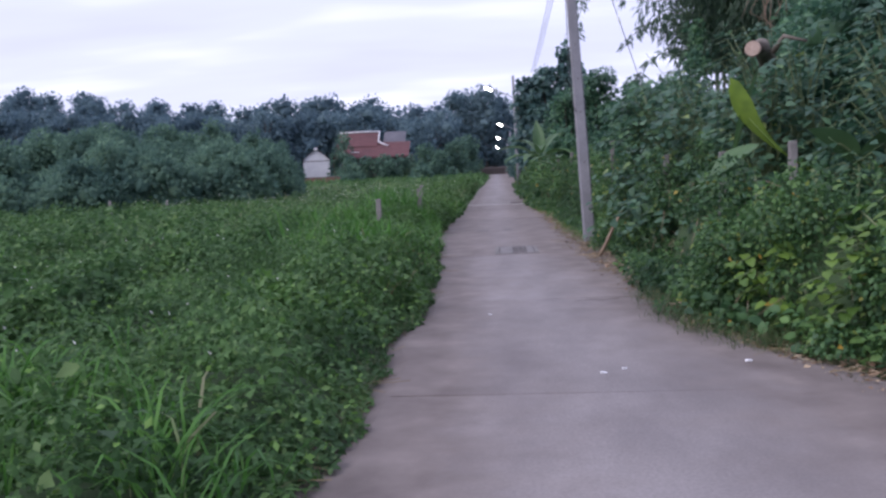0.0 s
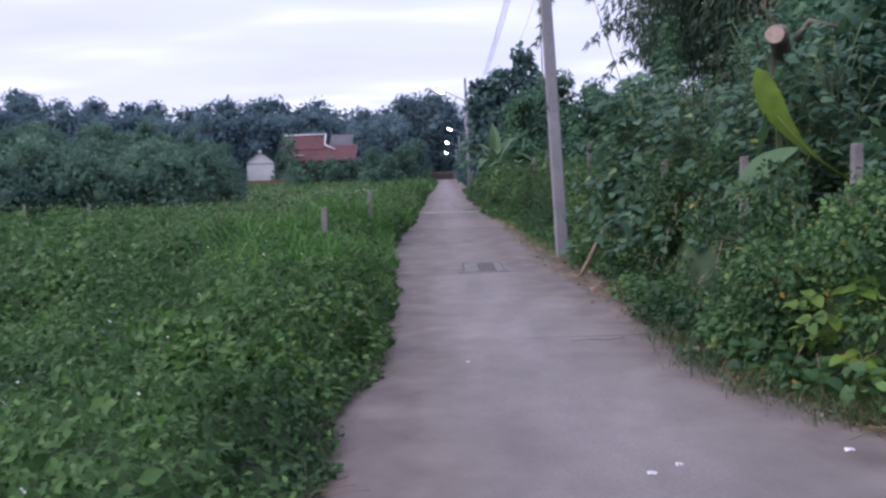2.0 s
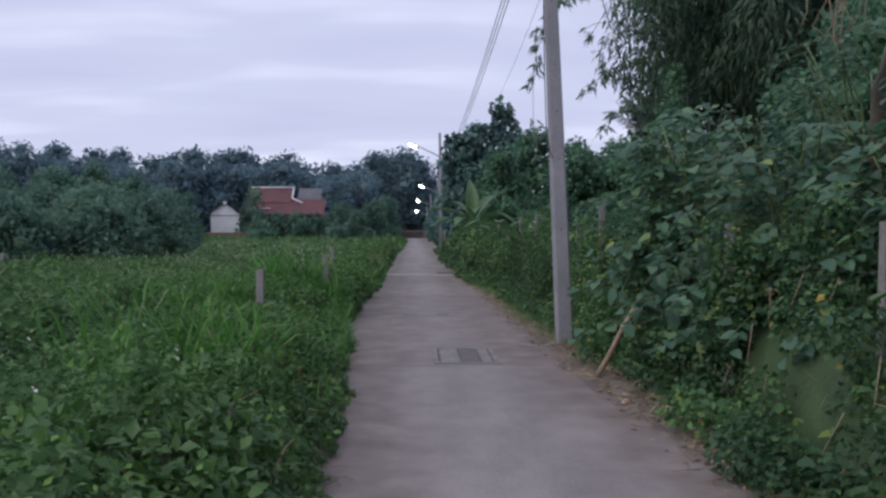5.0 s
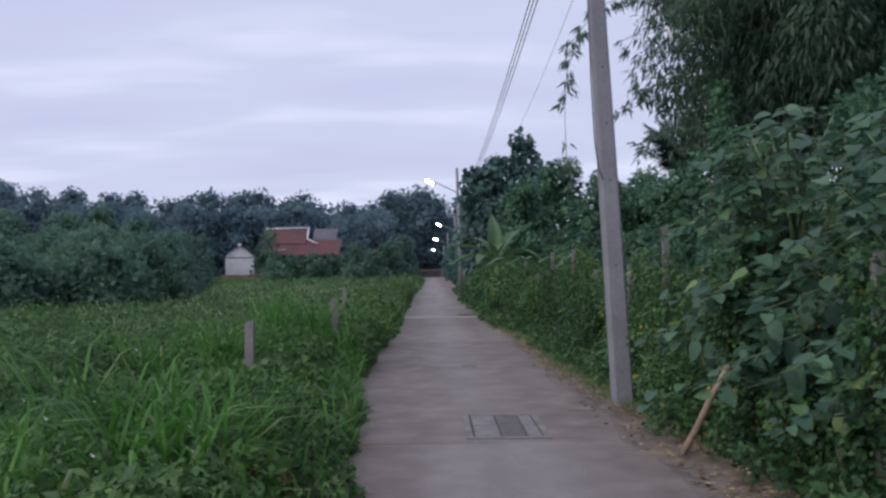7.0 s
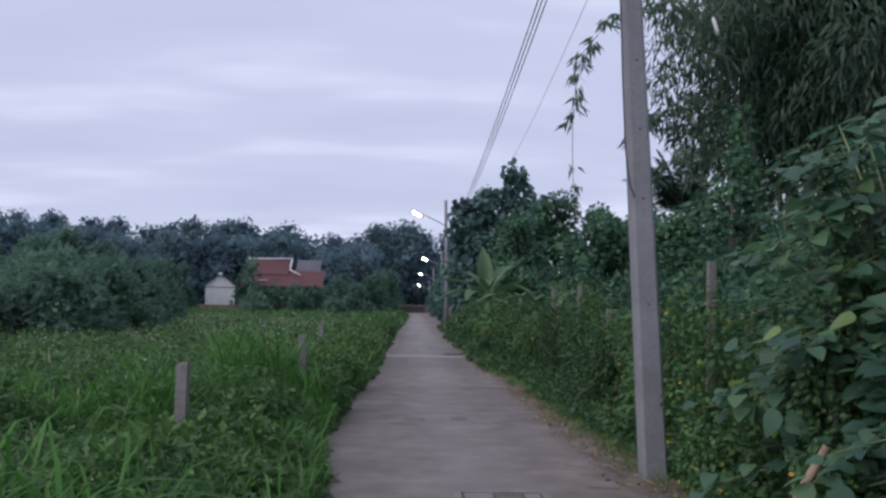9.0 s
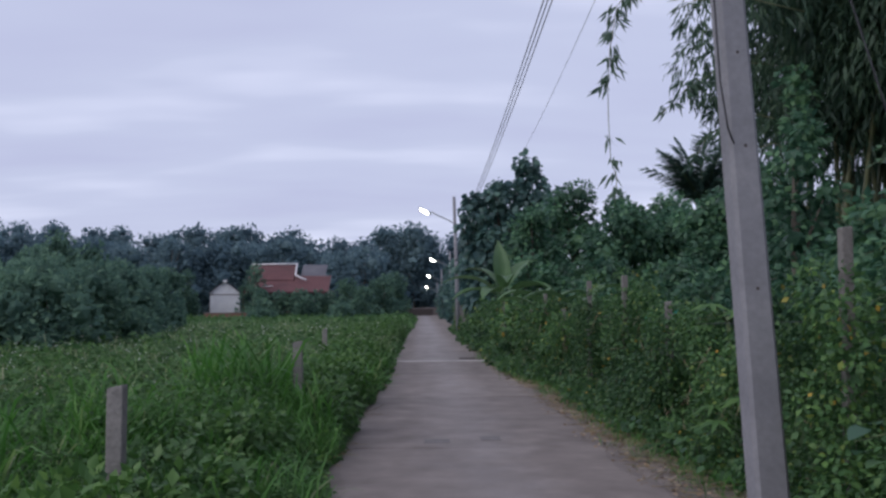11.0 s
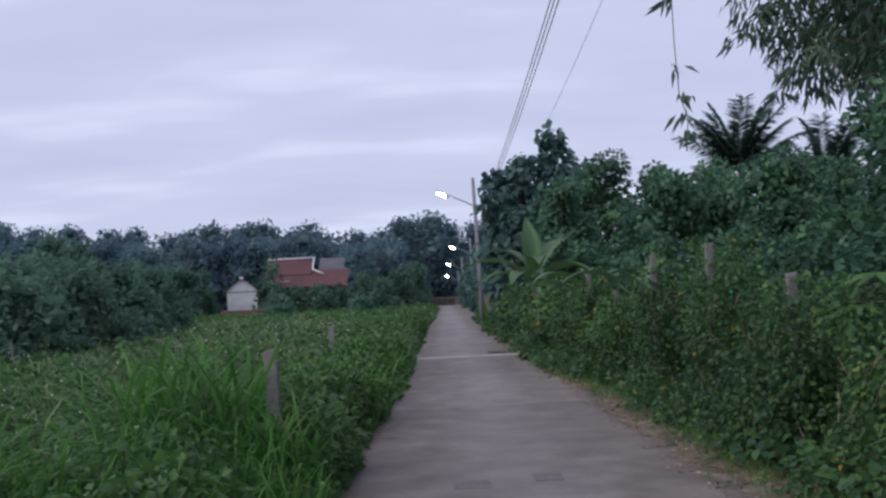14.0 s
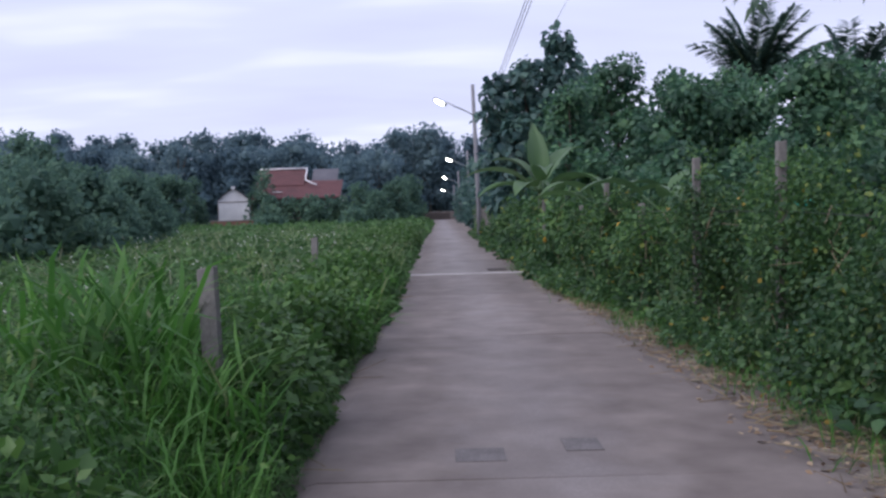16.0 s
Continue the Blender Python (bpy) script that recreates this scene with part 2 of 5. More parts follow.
# soil trodden over the edges of the slabs
at = nodes.new("ShaderNodeAttribute")
at.attribute_name = "edge"
_, ragged = noise_ramp(nodes, links, 2.6, ((0.3, (0, 0, 0)), (0.7, (1, 1, 1))), 5, pos, 0.65)
dm = nodes.new("ShaderNodeMath")
dm.operation = "MULTIPLY_ADD"
links.new(ragged, dm.inputs[0])
dm.inputs[1].default_value = 0.9
links.new(at.outputs["Fac"], dm.inputs[2])
dr = nodes.new("ShaderNodeMapRange")
dr.inputs[1].default_value, dr.inputs[2].default_value, dr.inputs[4].default_value = 0.5, 1.25, 1.0
links.new(dm.outputs[0], dr.inputs[0])
mud, _ = noise_ramp(nodes, links, 2.2, ((0.3, (0.115, 0.094, 0.086)), (0.55, (0.168, 0.141, 0.129)), (0.75, (0.225, 0.192, 0.176))), 6, pos)
cc = blend(nodes, links, cc, mud, dr.outputs[0])
vm = nodes.new("ShaderNodeVectorMath")
vm.operation = "SCALE"
links.new(cc, vm.inputs[0])
links.new(tone.outputs[0], vm.inputs["Scale"])
links.new(vm.outputs[0], bsdf.inputs["Base Color"])
bp = nodes.new("ShaderNodeBump")
bp.inputs["Strength"].default_value, bp.inputs["Distance"].default_value = 0.35, 0.006
links.new(fine, bp.inputs["Height"])
links.new(bp.outputs[0], bsdf.inputs["Normal"])
bsdf.inputs["Roughness"].default_value = 0.85

# earth: bare brown soil on the verges, green cover further out
M_GROUND, nodes, links, bsdf = shader("earth")
pos = nodes.new("ShaderNodeNewGeometry").outputs["Position"]
soil, _ = noise_ramp(nodes, links, 2.2, ((0.3, (0.115, 0.092, 0.082)), (0.55, (0.18, 0.15, 0.134)), (0.75, (0.25, 0.21, 0.19))), 6, pos)
turf, _ = noise_ramp(nodes, links, 1.1, ((0.3, (0.03, 0.055, 0.02)), (0.7, (0.06, 0.10, 0.03))), 6, pos)
_, cover = noise_ramp(nodes, links, 1.6, ((0.3, (0, 0, 0)), (0.7, (1, 1, 1))), 4, pos)
sx = nodes.new("ShaderNodeSeparateXYZ")
links.new(pos, sx.inputs[0])
off = nodes.new("ShaderNodeMath")
off.operation = "SUBTRACT"
links.new(sx.outputs[0], off.inputs[0])
off.inputs[1].default_value = 0.9
ab = nodes.new("ShaderNodeMath")
ab.operation = "ABSOLUTE"
links.new(off.outputs[0], ab.inputs[0])
ad = nodes.new("ShaderNodeMath")
ad.operation = "ADD"
links.new(ab.outputs[0], ad.inputs[0])
links.new(cover, ad.inputs[1])
mr = nodes.new("ShaderNodeMapRange")
mr.inputs[1].default_value, mr.inputs[2].default_value = 1.9, 2.5
links.new(ad.outputs[0], mr.inputs[0])
_, grit = noise_ramp(nodes, links, 38, ((0.3, (0, 0, 0)), (0.7, (1, 1, 1))), 4, pos)
links.new(blend(nodes, links, soil, turf, mr.outputs[0]), bsdf.inputs["Base Color"])
bp = nodes.new("ShaderNodeBump")
bp.inputs["Strength"].default_value, bp.inputs["Distance"].default_value = 0.7, 0.02
links.new(grit, bp.inputs["Height"])
links.new(bp.outputs[0], bsdf.inputs["Normal"])
bsdf.inputs["Roughness"].default_value = 0.95

M_GLOW, nodes, links, bsdf = shader("lit_led_panel")
bsdf.inputs["Base Color"].default_value = (0.9, 0.9, 0.85, 1)
bsdf.inputs["Emission Color"].default_value = (1.0, 0.97, 0.88, 1)
bsdf.inputs["Emission Strength"].default_value = 30.0

# ---- building tools ----
rng = np.random.default_rng(7)


def part(name, bm, material, parent=None, label=""):
    """Links a bmesh as one mesh object, under a thing or a part."""
    me = bpy.data.meshes.new(name)
    bm.to_mesh(me)
    bm.free()
    return mesh_part(name, me, material, parent, label)


def mesh_part(name, me, material, parent=None, label=""):
    me.materials.append(material)
    ob = new(name, me)
    ob.parent = parent
    if label:
        tagged(ob, label)
    return ob


def thing(name, m, label, category, group="", kind=""):
    ob = new(name)
    ob.matrix_world = m
    ob.empty_display_size = 0.2
    return tagged(ob, label, category, group, kind)


def tube(bm, pts, radii, seg=7, cap=True):
    """A tapered tube along a line of points."""
    rings = []
    pts = [Vector(p) for p in pts]
    for i, p in enumerate(pts):
        d = (pts[min(i + 1, len(pts) - 1)] - pts[max(i - 1, 0)]).normalized()
        a = d.cross(Vector((0.31, 0.95, 0.05))).normalized()
        b = d.cross(a)
        r = radii[i] if isinstance(radii, (list, tuple)) else radii
        rings.append([bm.verts.new(p + r * (math.cos(2 * math.pi * k / seg) * a + math.sin(2 * math.pi * k / seg) * b)) for k in range(seg)])
    for r0, r1 in zip(rings, rings[1:]):
        for k in range(seg):
            f = bm.faces.new((r0[k], r0[(k + 1) % seg], r1[(k + 1) % seg], r1[k]))
            f.smooth = True
    if cap:
        bm.faces.new(rings[0][::-1])
        bm.faces.new(rings[-1])
    return bm


def box(bm, lo, hi, bevel=0.0):
    vs = [bm.verts.new((x, y, z)) for z in (lo[2], hi[2]) for y in (lo[1], hi[1]) for x in (lo[0], hi[0])]
    fs = [bm.faces.new([vs[i] for i in q]) for q in ((0, 2, 3, 1), (4, 5, 7, 6), (0, 1, 5, 4), (1, 3, 7, 5), (3, 2, 6, 7), (2, 0, 4, 6))]
    if bevel:
        es = list({e for f in fs for e in f.edges})
        bmesh.ops.bevel(bm, geom=es, offset=bevel, segments=2, affect="EDGES", profile=0.6)
    return bm


def curve(p0, p1, sag=0.0, n=9):
    p0, p1 = Vector(p0), Vector(p1)
    return [p0.lerp(p1, i / (n - 1)) + Vector((0, 0, -4 * sag * (i / (n - 1)) * (1 - i / (n - 1)))) for i in range(n)]


# leaf shapes: length along y from 0 to 1, triangles
BROAD = (np.array([(0, 0, 0), (-.40, .28, .07), (0, .33, 0), (.40, .28, .07), (-.29, .68, .03), (0, .7, -.04), (.29, .68, .03), (0, 1, -.13)], float),
         np.array([(0, 2, 1), (0, 3, 2), (1, 2, 5), (1, 5, 4), (2, 3, 6), (2, 6, 5), (4, 5, 7), (5, 6, 7)]))
OVAL = (np.array([(0, 0, 0), (-.27, .45, .05), (0, .5, -.02), (.27, .45, .05), (0, 1, -.1)], float),
        np.array([(0, 2, 1), (0, 3, 2), (1, 2, 4), (2, 3, 4)]))
LANCE = (np.array([(0, 0, 0), (-.075, .35, .012), (0, .4, -.01), (.075, .35, .012), (0, 1, -.12)], float),
         np.array([(0, 2, 1), (0, 3, 2), (1, 2, 4), (2, 3, 4)]))
TUFT = (np.array([(0, 0, 0), (-.34, .5, .08), (.30, .42, .06), (0, 1, -.1)], float), np.array([(0, 2, 3), (0, 3, 1)]))
BLADE = (np.array([(-.009, 0, 0), (.009, 0, 0), (-.014, .42, .0), (.014, .42, .0), (-.011, .72, -.14), (.011, .72, -.14), (0, .88, -.42)], float),
         np.array([(0, 1, 3), (0, 3, 2), (2, 3, 5), (2, 5, 4), (4, 5, 6)]))
DIA = (np.array([(0, 0, 0), (-.33, .46, .07), (.33, .46, .07), (0, 1, -.1)], float), np.array([(0, 2, 3), (0, 3, 1)]))
REED = (np.array([(0, 0, 0), (-.1, .36, .012), (.1, .36, .012), (0, 1, -.14)], float), np.array([(0, 2, 3), (0, 3, 1)]))
TRI = (np.concatenate([DIA[0] * 0.66 @ np.array([[c, s, 0], [-s, c, 0], [0, 0, 1]]) + np.array([0, 0.32, 0]) for c, s in ((1, 0), (.25, .97), (.25, -.97))]),
       np.concatenate([DIA[1] + 4 * k for k in range(3)]))


def smooth_leaf(n=7, wide=0.42):
    """A heart-shaped leaf with a rounded outline, a fold along the midrib and a drooping tip."""
    v, f = [], []
    for i in range(n + 1):
        q = i / n
        w = wide * math.sin(math.pi * q ** 0.62) ** 0.8 if 0 < q < 1 else 0.0
        y = q * 1.04 - 0.04 * (1 - q)
        dz = -0.22 * q * q
        back = -0.07 * math.sin(math.pi * min(1, q * 2.5)) if q < 0.4 else 0.0
        v += [(-w, y + back, dz + w * 0.2), (0, y, dz), (w, y + back, dz + w * 0.2)]
    for i in range(n):
        a, c = 3 * i, 3 * i + 3
        f += [(a, a + 1, c + 1), (a, c + 1, c), (a + 1, a + 2, c + 2), (a + 1, c + 2, c + 1)]
    return np.array(v, float), np.array(f)


FINE = smooth_leaf()


def unit(v):
    return v / np.maximum(np.linalg.norm(v, axis=-1, keepdims=True), 1e-9)


def leaf_mesh(name, points, axes, normals, sizes, shape):
    """One mesh of many leaves."""
    tv, tf = shape
    ax = unit(axes)
    sx_ = unit(np.cross(ax, normals))
    nz = np.cross(sx_, ax)
    v = points[:, None, :] + sizes[:, None, None] * (tv[None, :, 0:1] * sx_[:, None, :] + tv[None, :, 1:2] * ax[:, None, :] + tv[None, :, 2:3] * nz[:, None, :])
    n, k = len(points), len(tv)
    f = (tf[None] + (np.arange(n) * k)[:, None, None]).reshape(-1)
    me = bpy.data.meshes.new(name)
    me.vertices.add(n * k)
    me.vertices.foreach_set("co", v.astype(np.float32).ravel())
    me.loops.add(len(f))
    me.loops.foreach_set("vertex_index", f.astype(np.int32))
    me.polygons.add(len(f) // 3)
    me.polygons.foreach_set("loop_start", np.arange(0, len(f), 3, dtype=np.int32))
    me.polygons.foreach_set("use_smooth", np.ones(len(f) // 3, dtype=bool))
    me.update(calc_edges=True)
    return me


def sphere_dirs(n):
    return unit(rng.normal(size=(n, 3)))


def crown_mesh(name, blobs, size, shape, cover=1.6, droop=0.4, flat=0.5, inner=0.12, lo=None):
    """Leaves on lumps (x, y, z, radius, squash): mostly near the skin, a share inside."""
    P, A, N, S = [], [], [], []
    for x, y, z, r, sq in blobs:
        n = max(6, int(cover * 4 * math.pi * r * r / (0.4 * size * size)))
        d = sphere_dirs(n)
        rad = r * np.where(rng.random(n) < inner, rng.uniform(0.35, 0.8, n), rng.normal(0.95, 0.1, n))
        p = np.array((x, y, z)) + d * rad[:, None] * np.array((1, 1, sq))
        a = d * 0.8 + rng.normal(size=(n, 3)) * 0.5 + np.array((0, 0, -droop))
        nn = d * (1 - flat) + np.array((0, 0, flat)) + rng.normal(size=(n, 3)) * 0.35
        P.append(p), A.append(a), N.append(nn), S.append(size * rng.uniform(0.6, 1.25, n))
    P, A, N, S = np.concatenate(P), np.concatenate(A), np.concatenate(N), np.concatenate(S)
    if lo is not None:
        keep = P[:, 2] > lo
        P, A, N, S = P[keep], A[keep], N[keep], S[keep]
    return leaf_mesh(name, P, A, N, S, shape)


def inner_mesh(name, blobs, share=.58):
    """The closed inside of a crown: uneven rounded clumps."""
    bm = bmesh.new()
    for x, y, z, r, sq in blobs:
        q = bmesh.ops.create_icosphere(bm, subdivisions=1, radius=r * share)["verts"]
        for v in q:
            v.co *= rng.uniform(.8, 1.12)
            v.co = Vector((x + v.co.x, y + v.co.y, z + v.co.z * sq))
    me = bpy.data.meshes.new(name)
    bm.to_mesh(me)
    bm.free()
    return me


def lumps(n, cx, cy, z0, z1, rx, ry, r0, r1, squash=0.8, taper=0.3):
    """Lumps filling an upright egg."""
    out = []
    for i in range(n):
        f = (i + rng.random()) / n
        z = z0 + (z1 - z0) * f
        w = math.sqrt(max(0.05, 1 - (2 * f - 0.85) ** 2 / 1.35)) * (1 - taper * f)
        a, q = rng.uniform(0, 2 * math.pi), math.sqrt(rng.random())
        out.append((cx + math.cos(a) * q * rx * w, cy + math.sin(a) * q * ry * w, z, rng.uniform(r0, r1) * (1 - 0.3 * f), squash))
    return out


def tree(name, x, y, height, spread, leaf, shape, material, label, n=14, z0=0.35, trunk_r=0.14, cover=1.4, droop=0.4, lump=0.32, group="", base=-0.1, category="tree", lean=0.0, limbs=6, squash=0.8, closed=False):
    """A tapered trunk with limbs that reach into a crown of leafy lumps."""
    root = thing(name, pose(x, y, base), label, category, group)
    bl = lumps(n, lean, 0, height * z0, height * (1 - lump * 0.35 * spread / height * 2), spread * 0.72, spread * 0.72, spread * lump * 0.8, spread * lump * 1.25, squash)
    bm = bmesh.new()
    top = Vector((lean, 0, height * 0.8))
    tp = [Vector((0, 0, -0.1)), Vector((rng.uniform(-.1, .1), rng.uniform(-.1, .1), height * 0.25)), Vector((lean * .5 + rng.uniform(-.15, .15), rng.uniform(-.15, .15), height * 0.5)), top]
    tube(bm, tp, [trunk_r, trunk_r * .8, trunk_r * .55, trunk_r * .15], 8)
    for b in bl[:: max(1, n // limbs)]:
        s = tp[1].lerp(tp[2], rng.random())
        e_ = Vector(b[:3])
        tube(bm, [s, s.lerp(e_, 0.5) + Vector((0, 0, 0.08 * height * rng.random())), e_], [trunk_r * .45, trunk_r * .3, trunk_r * .1], 5)
    part("trunk", bm, M_BARK, root)
    mesh_part("crown", crown_mesh("crown", bl, leaf, shape, cover, droop), material, root)
    if closed:
        mesh_part("inner_crown", inner_mesh("inner_crown", bl), material, root)
    return root


def fractal(x, y, seed, octaves=3):
    """Smooth uneven height for arrays of x and y."""
    r = np.random.default_rng(seed)
    out = np.zeros_like(x)
    amp, fr = 1.0, 1.0
    for _ in range(octaves):
        for _ in range(4):
            a, p = r.uniform(0, 2 * math.pi), r.uniform(0, 2 * math.pi)
            k = fr * r.uniform(0.7, 1.3)
            out += amp * 0.35 * np.sin(k * (x * math.cos(a) + y * math.sin(a)) + p)
        amp, fr = amp * 0.55, fr * 2.1
    return out


def grid_mesh(name, xs, ys, height):
    X, Y = np.meshgrid(xs, ys)
    Z = height(X, Y)
    nx, ny = len(xs), len(ys)
    v = np.stack([X, Y, Z], -1).reshape(-1, 3)
    i = (np.arange(ny - 1)[:, None] * nx + np.arange(nx - 1)[None]).ravel()
    f = np.stack([i, i + 1, i + nx + 1, i + nx], -1)
    me = bpy.data.meshes.new(name)
    me.from_pydata(v.tolist(), [], f.tolist())
    me.polygons.foreach_set("use_smooth", np.ones(len(f), dtype=bool))
    return me


# ---- ground and lane ----
EDGE_Y = np.array([-12, 4, 6, 7.4, 8.4, 10, 12.5, 15, 18, 22, 28, 33, 45, 60, 90, 170.0])
EDGE_L = np.array([-0.36, -0.25, -0.21, -0.28, -0.16, -0.16, -0.3, -0.44, -0.68, -0.68, -0.64, -0.72, -0.75, -0.84, -0.85, -1.0])
EDGE_R = np.array([3.5, 3.0, 2.66, 2.3, 2.15, 1.98, 1.84, 1.74, 1.7, 1.66, 1.6, 1.57, 1.5, 1.4, 1.3, 1.1])


def edge_l(y):
    return np.interp(y, EDGE_Y, EDGE_L)


def weed_edge(y):
    """Where the weeds end beside the lane: an uneven fringe."""
    return edge_l(y) - .09 + .035 * np.sin(1.7 * y) + .03 * np.sin(4.1 * y + 1) + .025 * np.sin(9.7 * y) + .015 * np.sin(23 * y)


def edge_r(y):
    return np.interp(y, EDGE_Y, EDGE_R)


def ground_z(X, Y):
    l, r = edge_l(Y), edge_r(Y)
    away = np.maximum(np.maximum(l - X, X - r), 0)
    inside = np.maximum(np.minimum(X - l, r - X), 0)
    near = np.clip(away / 2.5, 0, 1)
    z = -0.024 - 0.16 * np.clip((inside - .02) / 0.3, 0, 1) + 0.02 * fractal(X * 3, Y * 3, 3) * np.clip(away / 0.4, 0, 1)
    return z + near * 0.05 * fractal(X * 0.5, Y * 0.5, 4) - 0.05 * near


gx = np.concatenate([-np.geomspace(500, 4.2, 34), np.arange(-4, 5.01, 0.14), np.geomspace(5.3, 500, 30)])
gy = np.concatenate([[-300, -120, -50, -25, -12, -6, -3], np.arange(0, 40, 0.25), np.geomspace(41, 700, 45)])
ground = mesh_part("ground", grid_mesh("ground", gx, gy, ground_z), M_GROUND)
tagged(ground, "flat earth with bare brown verges and green cover", "ground", kind="structure")

road = tagged(new("road"), "narrow lane of worn grey concrete slabs", "road", kind="structure")
joints = [-12, -8, -3.5, 0.95, 5.45, 9.3, 14.0, 19.0, 23.65, 28.0, 32.35, 37, 41.5, 46, 50.5, 55, 60, 65, 70, 76, 82, 90, 98, 108, 118, 130, 150]


def slab(y0, y1, k):
    bm = bmesh.new()
    n = 9 if y1 - y0 < 6 else 6
    cols = (0, .05, .11, .18, .28, .5, .68, .78, .86, .93, 1)
    damp = .38 if 13 < y0 < 31 else .0
    soiled = [q + damp for q in (1.5, 1.3, 1.0, .7, .32, 0, .34, .62, .95, 1.3, 1.6)]
    rows_ = []
    edge_v = []
    for i in range(n):
        y = y0 + 0.004 + (y1 - y0 - 0.008) * i / (n - 1)
        wob = 0.03 * math.sin(y * 2.7 + k) + 0.02 * math.sin(y * 7.1)
        l, r = edge_l(y) - 0.10 + wob, edge_r(y) + 0.22 + 0.07 * math.sin(y * 3.3 + 2) + .05 * math.sin(y * 1.3)
        tilt = 0.004 * math.sin(k * 2.1)
        row = [(l, y, -0.14)] + [(l + (r - l) * c, y, -0.026 if c in (0, 1) else tilt * (1 - 2 * c) + .003) for c in cols] + [(r, y, -0.14)]
        rows_.append([bm.verts.new(p) for p in row])
        edge_v += [1, *soiled, 1]
    for a, b in zip(rows_, rows_[1:]):
        for j in range(len(cols) + 1):
            bm.faces.new((a[j], a[j + 1], b[j + 1], b[j]))
    bm.faces.new(rows_[0][::-1])
    bm.faces.new(rows_[-1])
    ob = part("slab", bm, M_ROAD, road)
    ob.data.attributes.new("edge", "FLOAT", "POINT").data.foreach_set("value", np.array(edge_v, dtype=np.float32))
    return ob


for k, (y0, y1) in enumerate(zip(joints, joints[1:])):
    slab(y0, y1, k)

# ---- inspection cover in the lane ----
cover_ = thing("inspection_cover", pose(0, 0, 0.003), "square concrete inspection cover with dark slot in the lane", "drain cover")
bm = bmesh.new()
for lo, hi in (((.47, 14.15, 0), (1.19, 14.21, .012)), ((.51, 15.28, 0), (1.15, 15.34, .012)), ((.47, 14.21, 0), (.53, 15.28, .012)), ((1.13, 14.21, 0), (1.19, 15.28, .012))):
    box(bm, lo, hi, 0.004)
part("cover_frame", bm, M_POST, cover_, "weathered concrete rim")
# thin plate whose dark colour stands for shade in the gaps round the lids
bm = bmesh.new()
box(bm, (.53, 14.21, 0), (1.13, 15.28, .002))
part("gap_plate", bm, M_DARKSTEEL, cover_, "dark plate under the lids, coloured as shaded gaps")
for x0, x1 in ((.55, .765), (1.0, 1.115)):
    bm = bmesh.new()
    box(bm, (x0, 14.235, .002), (x1, 14.73, .010), 0.003)
    box(bm, (x0, 14.76, .002), (x1, 15.255, .010), 0.003)
    part("lid", bm, M_LID, cover_, "worn grey concrete lid")
bm = bmesh.new()
box(bm, (.78, 14.235, .002), (.985, 15.255, .005))
part("slot", bm, M_GRATE, cover_, "dark slot")
for k in range(9):
    bm = bmesh.new()
    box(bm, (.785, 14.26 + k * .115, .005), (.98, 14.32 + k * .115, .010))
    part("bar", bm, M_GRATE, cover_)
cover2 = thing("small_drain_cover", pose(1.15, 33.3, 0.003), "small dark iron drain cover in the lane", "drain cover")
bm = bmesh.new()
box(bm, (-.2, -.3, 0), (.2, .3, .012), .005)
part("plate", bm, M_DARKSTEEL, cover2)
strip = thing("mortar_strip", pose(0, 0, 0), "pale mortar strip across a joint of the lane", "mortar strip")
bm = bmesh.new()
box(bm, (-1.15, 32.12, -0.03), (1.62, 32.5, 0.010), .006)
part("mortar", bm, rough_mat("pale_mortar", ((0.3, (0.27, 0.25, 0.245)), (0.7, (0.42, 0.40, 0.39))), 2.2, 40), strip)
M_DARKMORTAR = rough_mat("dark_mortar", ((0.3, (0.115, 0.105, 0.105)), (0.7, (0.165, 0.15, 0.15))), 5, 50)
for x, y, w in ((.17, 19.4, .13), (.72, 19.55, .10)):
    patch = thing("patch", pose(x, y, 0.004), "dark square repair patch in the concrete", "repair patch", "repair patches in the lane")
    bm = bmesh.new()
    box(bm, (-w, -.12, 0), (w, .12, .004), .002)
    part("patch_surface", bm, M_DARKMORTAR, patch)
for pts in (((-.2, 6.72), (-.1, 6.86), (-.03, 6.83), (.02, 6.95), (.13, 6.97)), ((1.32, 9.1), (1.5, 9.16), (1.62, 9.12), (1.8, 9.2))):
    bm = bmesh.new()
    tube(bm, [(x, y, .002) for x, y in pts], [.002, .004, .003, .004, .002][:len(pts)], 5)
    tagged(part("crack", bm, M_DARKSTEEL), "dark crack worn into the concrete of the lane", "crack", "cracks in the lane")

# ---- poles, wires and street lamps ----
pole = thing("utility_pole", pose(2.2, 16.05, -0.05), "square grey concrete utility pole leaning over the verge", "utility pole")
bm = bmesh.new()
H, lean_x = 8.2, -0.052
prof = []
for z in (-0.3, 0.0, 2.0, 4.0, 6.0, H):
    w = 0.105 - 0.0052 * max(z, 0)
    c = 0.022
    ring = [(-w + c, -w), (w - c, -w), (w, -w + c), (w, w - c), (w - c, w), (-w + c, w), (-w, w - c), (-w, -w + c)]
    prof.append([bm.verts.new((x + lean_x * z, y, z)) for x, y in ring])
for a, b in zip(prof, prof[1:]):
    for j in range(8):
        bm.faces.new((a[j], a[(j + 1) % 8], b[(j + 1) % 8], b[j]))
bm.faces.new(prof[0][::-1])
bm.faces.new(prof[-1])
part("shaft", bm, M_POLE, pole)
